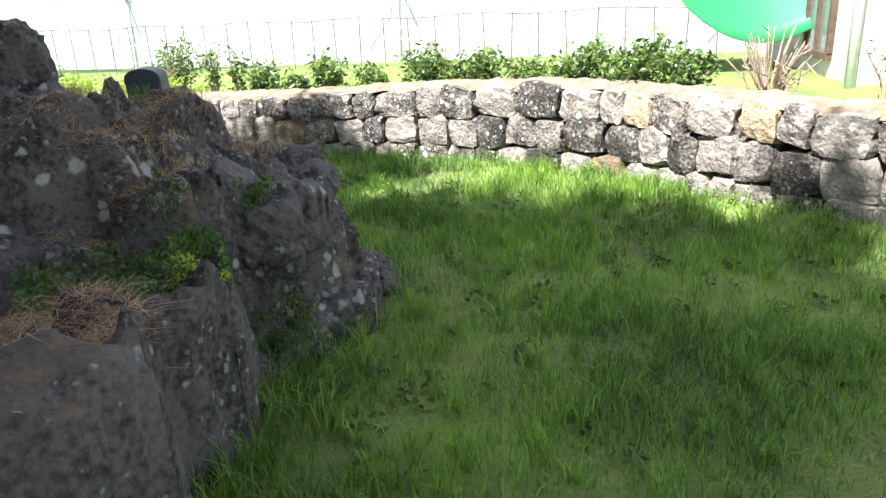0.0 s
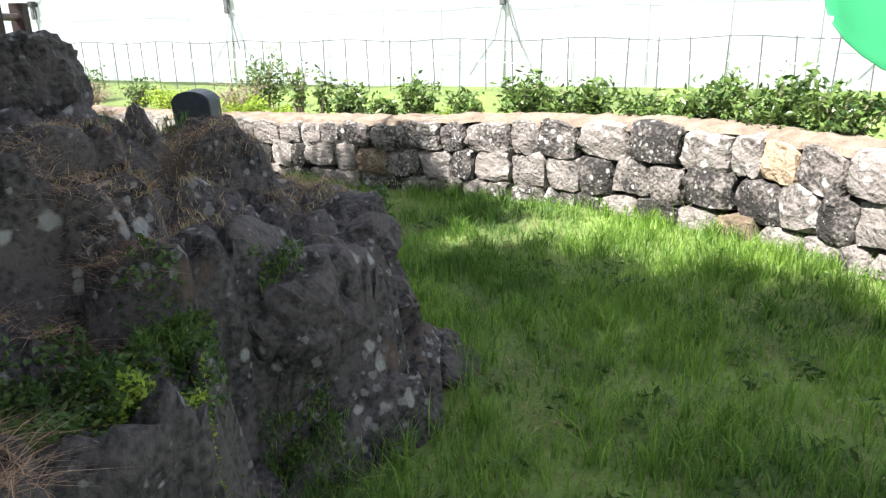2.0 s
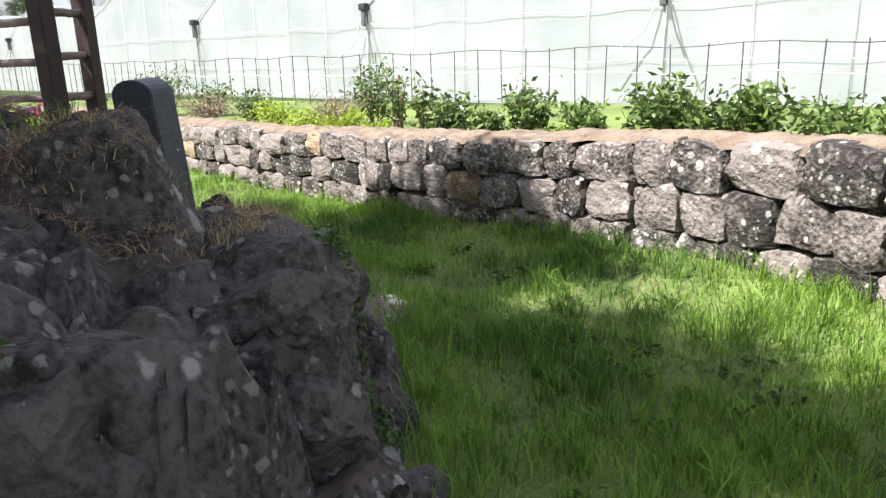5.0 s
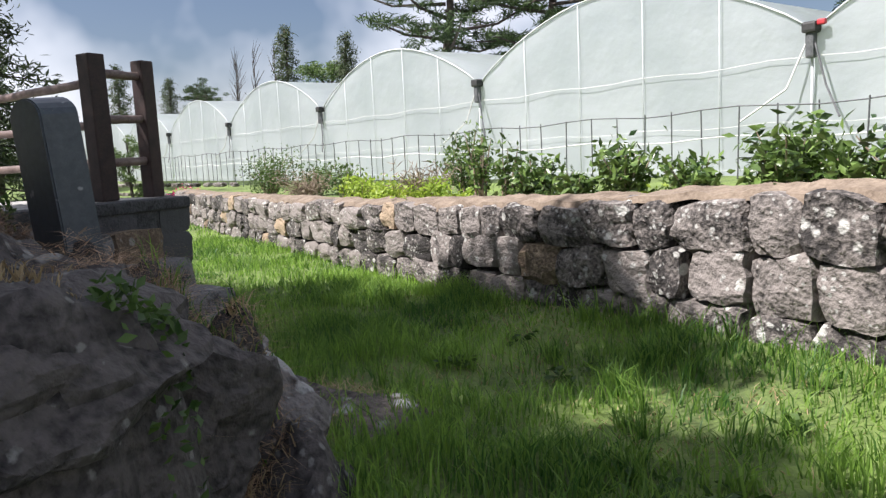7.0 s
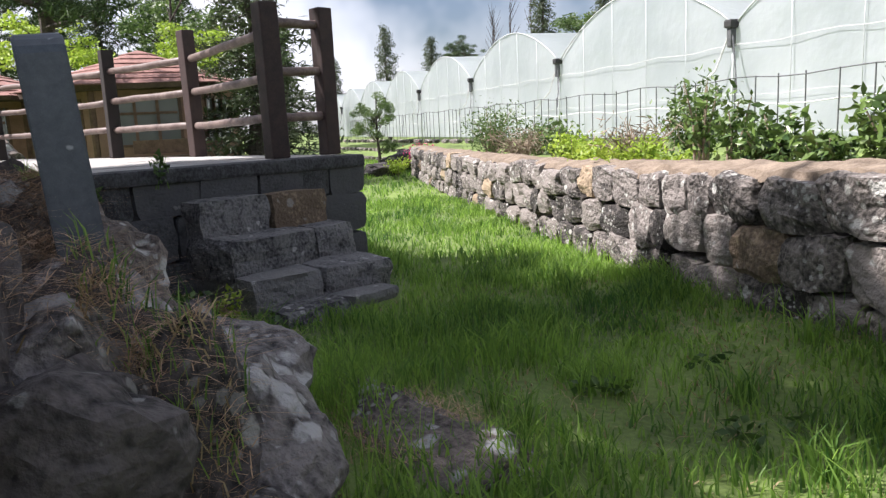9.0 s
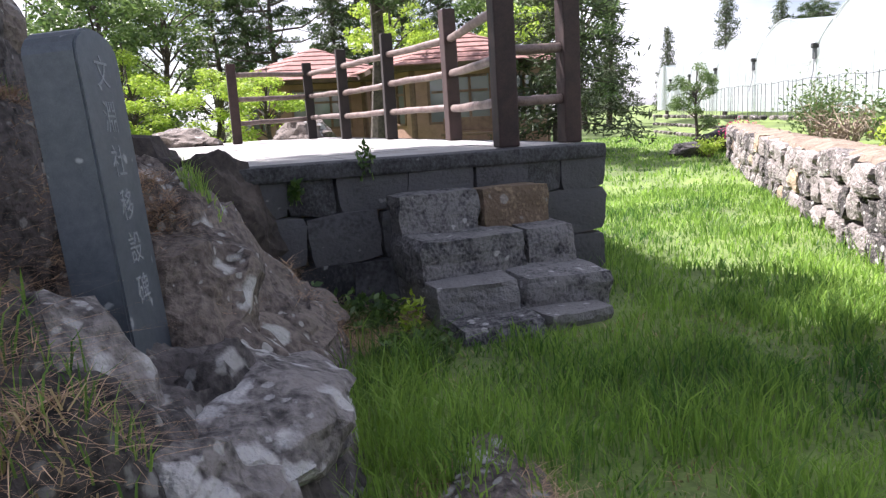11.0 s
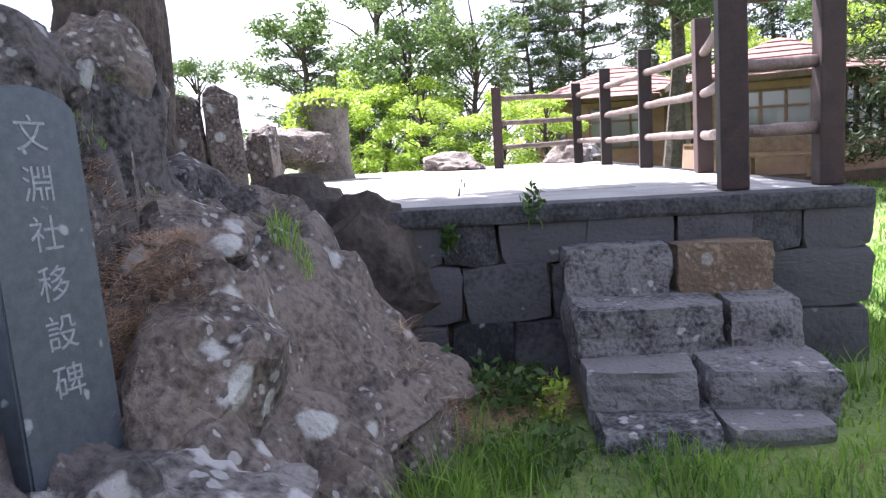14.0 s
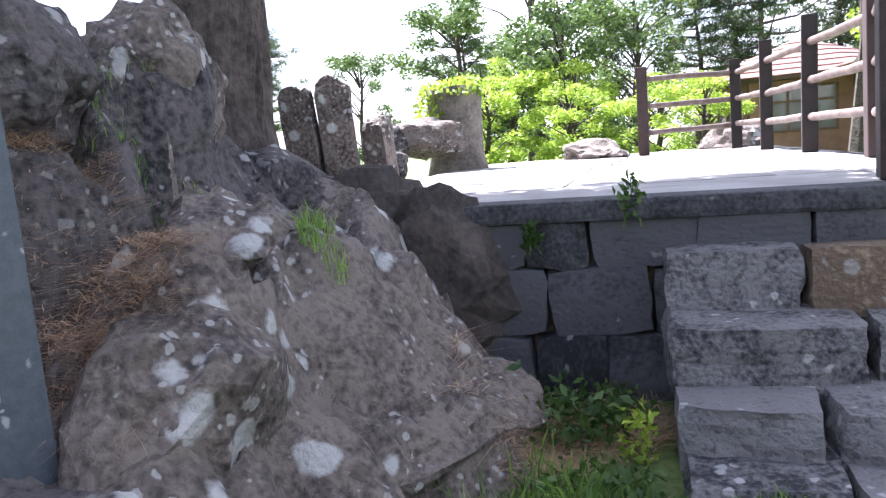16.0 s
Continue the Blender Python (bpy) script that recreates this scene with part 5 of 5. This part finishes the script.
# tall tufts at the foot of the outcrop's near block
C = np.array([(0.55, 3.05), (0.62, 3.25), (0.72, 3.45), (0.66, 3.7), (0.82, 3.9), (0.9, 4.1), (0.85, 3.2), (1.0, 3.7), (1.15, 4.3), (-0.45, 7.45), (-0.7, 7.5), (-1.0, 7.55), (-0.2, 7.55), (-1.25, 7.75), (-0.5, 7.75)])
P = np.repeat(C, 70, 0) + rng.normal(size=(len(C) * 70, 2)) * 0.06
o = new("grass", blades("grass", np.column_stack([P, ground_z(P) - 0.01]), rng.uniform(0.12, 0.36, len(P)), rng.uniform(0.002, 0.0055, len(P)), 1.0, M_GRASS, rng))
tagged(o, "long arching grass at the foot of the rocks", "grass", kind="stuff")
# low broad-leaved weeds in the lawn
C = scatter(300, 0.4, 4.6, 1.8, 9.0)
C = C[lawn_only(C, 0.15)][:120]
P = np.repeat(C, 14, 0) + rng.normal(size=(len(C) * 14, 2)) * 0.045
o = new("lawn_weeds", leaves("lawn_weeds", np.column_stack([P, ground_z(P) + rng.uniform(0.01, 0.07, len(P))]), 0.055, M_HERB, rng, 0.5, 0.6))
tagged(o, "low broad-leaved weeds scattered in the lawn", "weeds", kind="stuff")
# bleached blades
P = scatter(26000, -1.6, 4.9, 1.6, 10.6)
P = P[lawn_only(P)]
P = P[bare(P) > rng.uniform(-0.1, 0.5, len(P))]
o = new("dry_grass", blades("dry_grass", np.column_stack([P, ground_z(P)]), rng.uniform(0.02, 0.09, len(P)), rng.uniform(0.002, 0.004, len(P)), 1.6, M_STRAW, rng, 0.6))
tagged(o, "bleached dry grass in thin patches of the lawn", "dry grass", kind="stuff")


# ---- plants and litter on the outcrop ----
def on_mound(n, x, y, r, squash=1.0):
    a, q = rng.uniform(0, 2 * np.pi, n), np.sqrt(rng.random(n)) * r
    P = np.stack([x + q * np.cos(a), y + q * np.sin(a) * squash], 1)
    return np.column_stack([P, np.maximum(mound_z(P), ground_z(P))])


def herb_patch(x, y, r, n, mat, size, label, lift=0.06):
    p = on_mound(n, x, y, r)
    p[:, 2] += rng.uniform(0.0, lift, n)
    o = new("herb_patch", leaves("herb_patch", p, size, mat, rng, 0.5, 0.2))
    return tagged(o, label, "plants", kind="stuff")


def tuft(x, y, r, n, h, mat, label, bend=0.9):
    p = on_mound(n, x, y, r)
    if mat is M_STRAW:
        h, bend = h * 0.65, 1.7
    o = new("tuft", blades("tuft", p, rng.uniform(0.4, 1.0, n) * h, rng.uniform(0.0015, 0.0032, n), bend, mat, rng))
    return tagged(o, label, "plants", kind="stuff")


def litter(x, y, r, n, label, squash=1.0):
    p = on_mound(n, x, y, r, squash)
    p[:, 2] += rng.uniform(0.0, 0.03, n)
    o = new("needle_litter", blades("needle_litter", p, rng.uniform(0.06, 0.16, n), rng.uniform(0.0010, 0.0019, n), 2.6, M_NEEDLE, rng, 0.22))
    return tagged(o, label, "pine litter", kind="stuff")


herb_patch(0.38, 3.98, 0.34, 3800, M_HERB, 0.032, "low green herbs on a rock ledge")
herb_patch(0.14, 3.62, 0.34, 4200, M_HERB, 0.03, "low green herbs on a rock ledge", 0.09)
# M_LIME leaves here put a sunlit dapple on the herbs into the colour
herb_patch(0.48, 3.75, 0.20, 1200, M_LIME, 0.022, "low herbs coloured lime as a sunlit dapple on the ledge", 0.05)
herb_patch(0.75, 4.50, 0.18, 1100, M_HERB, 0.028, "small green herbs on a rock ledge")
herb_patch(1.00, 5.95, 0.16, 500, M_HERB, 0.035, "small green herbs at the rock's foot")
herb_patch(-2.02, 7.58, 0.24, 260, M_HERB, 0.055, "leafy weeds in the corner beside the steps", 0.2)
herb_patch(-1.84, 7.86, 0.07, 90, M_LIME, 0.045, "bright leafy weed beside the steps", 0.22)
herb_patch(-1.45, 7.78, 0.22, 220, M_HERB, 0.05, "leafy weeds in the grass beside the steps", 0.12)
tuft(0.40, 4.1, 0.14, 220, 0.15, M_GRASS, "pale green grass tuft on the ledge")
tuft(0.78, 4.48, 0.2, 260, 0.12, M_GRASS, "green grass tuft under the rock")
tuft(-0.35, 5.9, 0.25, 300, 0.12, M_GRASS, "grass tuft on the outcrop's top")
tuft(0.0, 5.6, 0.3, 420, 0.10, M_STRAW, "dry grass tuft on the outcrop")
tuft(0.55, 5.8, 0.3, 420, 0.12, M_STRAW, "dry grass tuft on the outcrop")
tuft(0.25, 4.85, 0.25, 360, 0.10, M_STRAW, "dry grass tuft on the outcrop")
tuft(-0.1, 4.9, 0.35, 500, 0.10, M_STRAW, "dry grass tuft on the outcrop")
tuft(0.62, 6.45, 0.22, 420, 0.14, M_STRAW, "dry grass tuft hanging between rocks")
tuft(0.50, 6.55, 0.2, 260, 0.14, M_GRASS, "green grass tuft between rocks")
tuft(-1.45, 6.85, 0.08, 130, 0.12, M_GRASS, "green grass tuft in a rock crack")
tuft(-1.35, 6.15, 0.25, 300, 0.08, M_GRASS, "thin grass on the outcrop")
litter(0.18, 3.15, 0.28, 2600, "brown pine needles lying on the rock")
litter(-0.78, 6.42, 0.34, 4600, "brown pine needles lying beside the inscribed stone")
litter(-0.62, 6.72, 0.14, 1800, "brown pine needles lying beside the inscribed stone")
litter(0.1, 5.65, 0.35, 1300, "brown pine needles lying on the outcrop")
litter(0.50, 6.30, 0.25, 1500, "brown pine needles lying on the outcrop")
litter(0.55, 6.52, 0.2, 1300, "brown pine needles hanging over the rock")
litter(-0.2, 4.6, 0.45, 1400, "brown pine needles lying on the outcrop")
litter(-1.75, 7.45, 0.25, 1500, "brown pine needles at the foot of the rocks")
litter(-2.10, 7.70, 0.30, 2200, "brown pine needles over the soil beside the steps")
herb_patch(-2.12, 7.62, 0.28, 520, M_HERB, 0.05, "leafy dark weeds in the corner beside the steps", 0.12)
litter(0.05, 4.25, 0.3, 900, "brown pine needles lying on the outcrop")
litter(0.12, 7.6, 0.5, 1100, "dry needles lying over the low flat rock", 0.5)
# plants in the platform's face
for x, y, z, r, h, s in ((-2.50, 7.80, 0.84, 0.07, 0.20, 141), (-2.44, 7.36, 0.72, 0.04, 0.12, 142)):
    shrub(x, y, z, r, h, M_HERB, "small green weed growing out of the stone face", s, 60, 0.055, 4, 0.6, 0.9, "weed", M_HERB)

# ---- pieces: stones and slabs ----
for me, m in WALL_STONES:
    piece("stone", me, wall, m)
for me, m in FACE_STONES:
    piece("stone", me, platform, m)
for x, y, sx, sy in SLABS:
    piece("paving_slab", slab_mesh, platform, pose(x, y, PLAT_Z - 0.045 + random.uniform(-0.004, 0.004), random.uniform(-0.3, 0.3), random.uniform(-0.3, 0.3)) @ Matrix.Diagonal((sx, sy, 1, 1)))
for me, m in END_STONES:
    piece("stone", me, endwall, m)
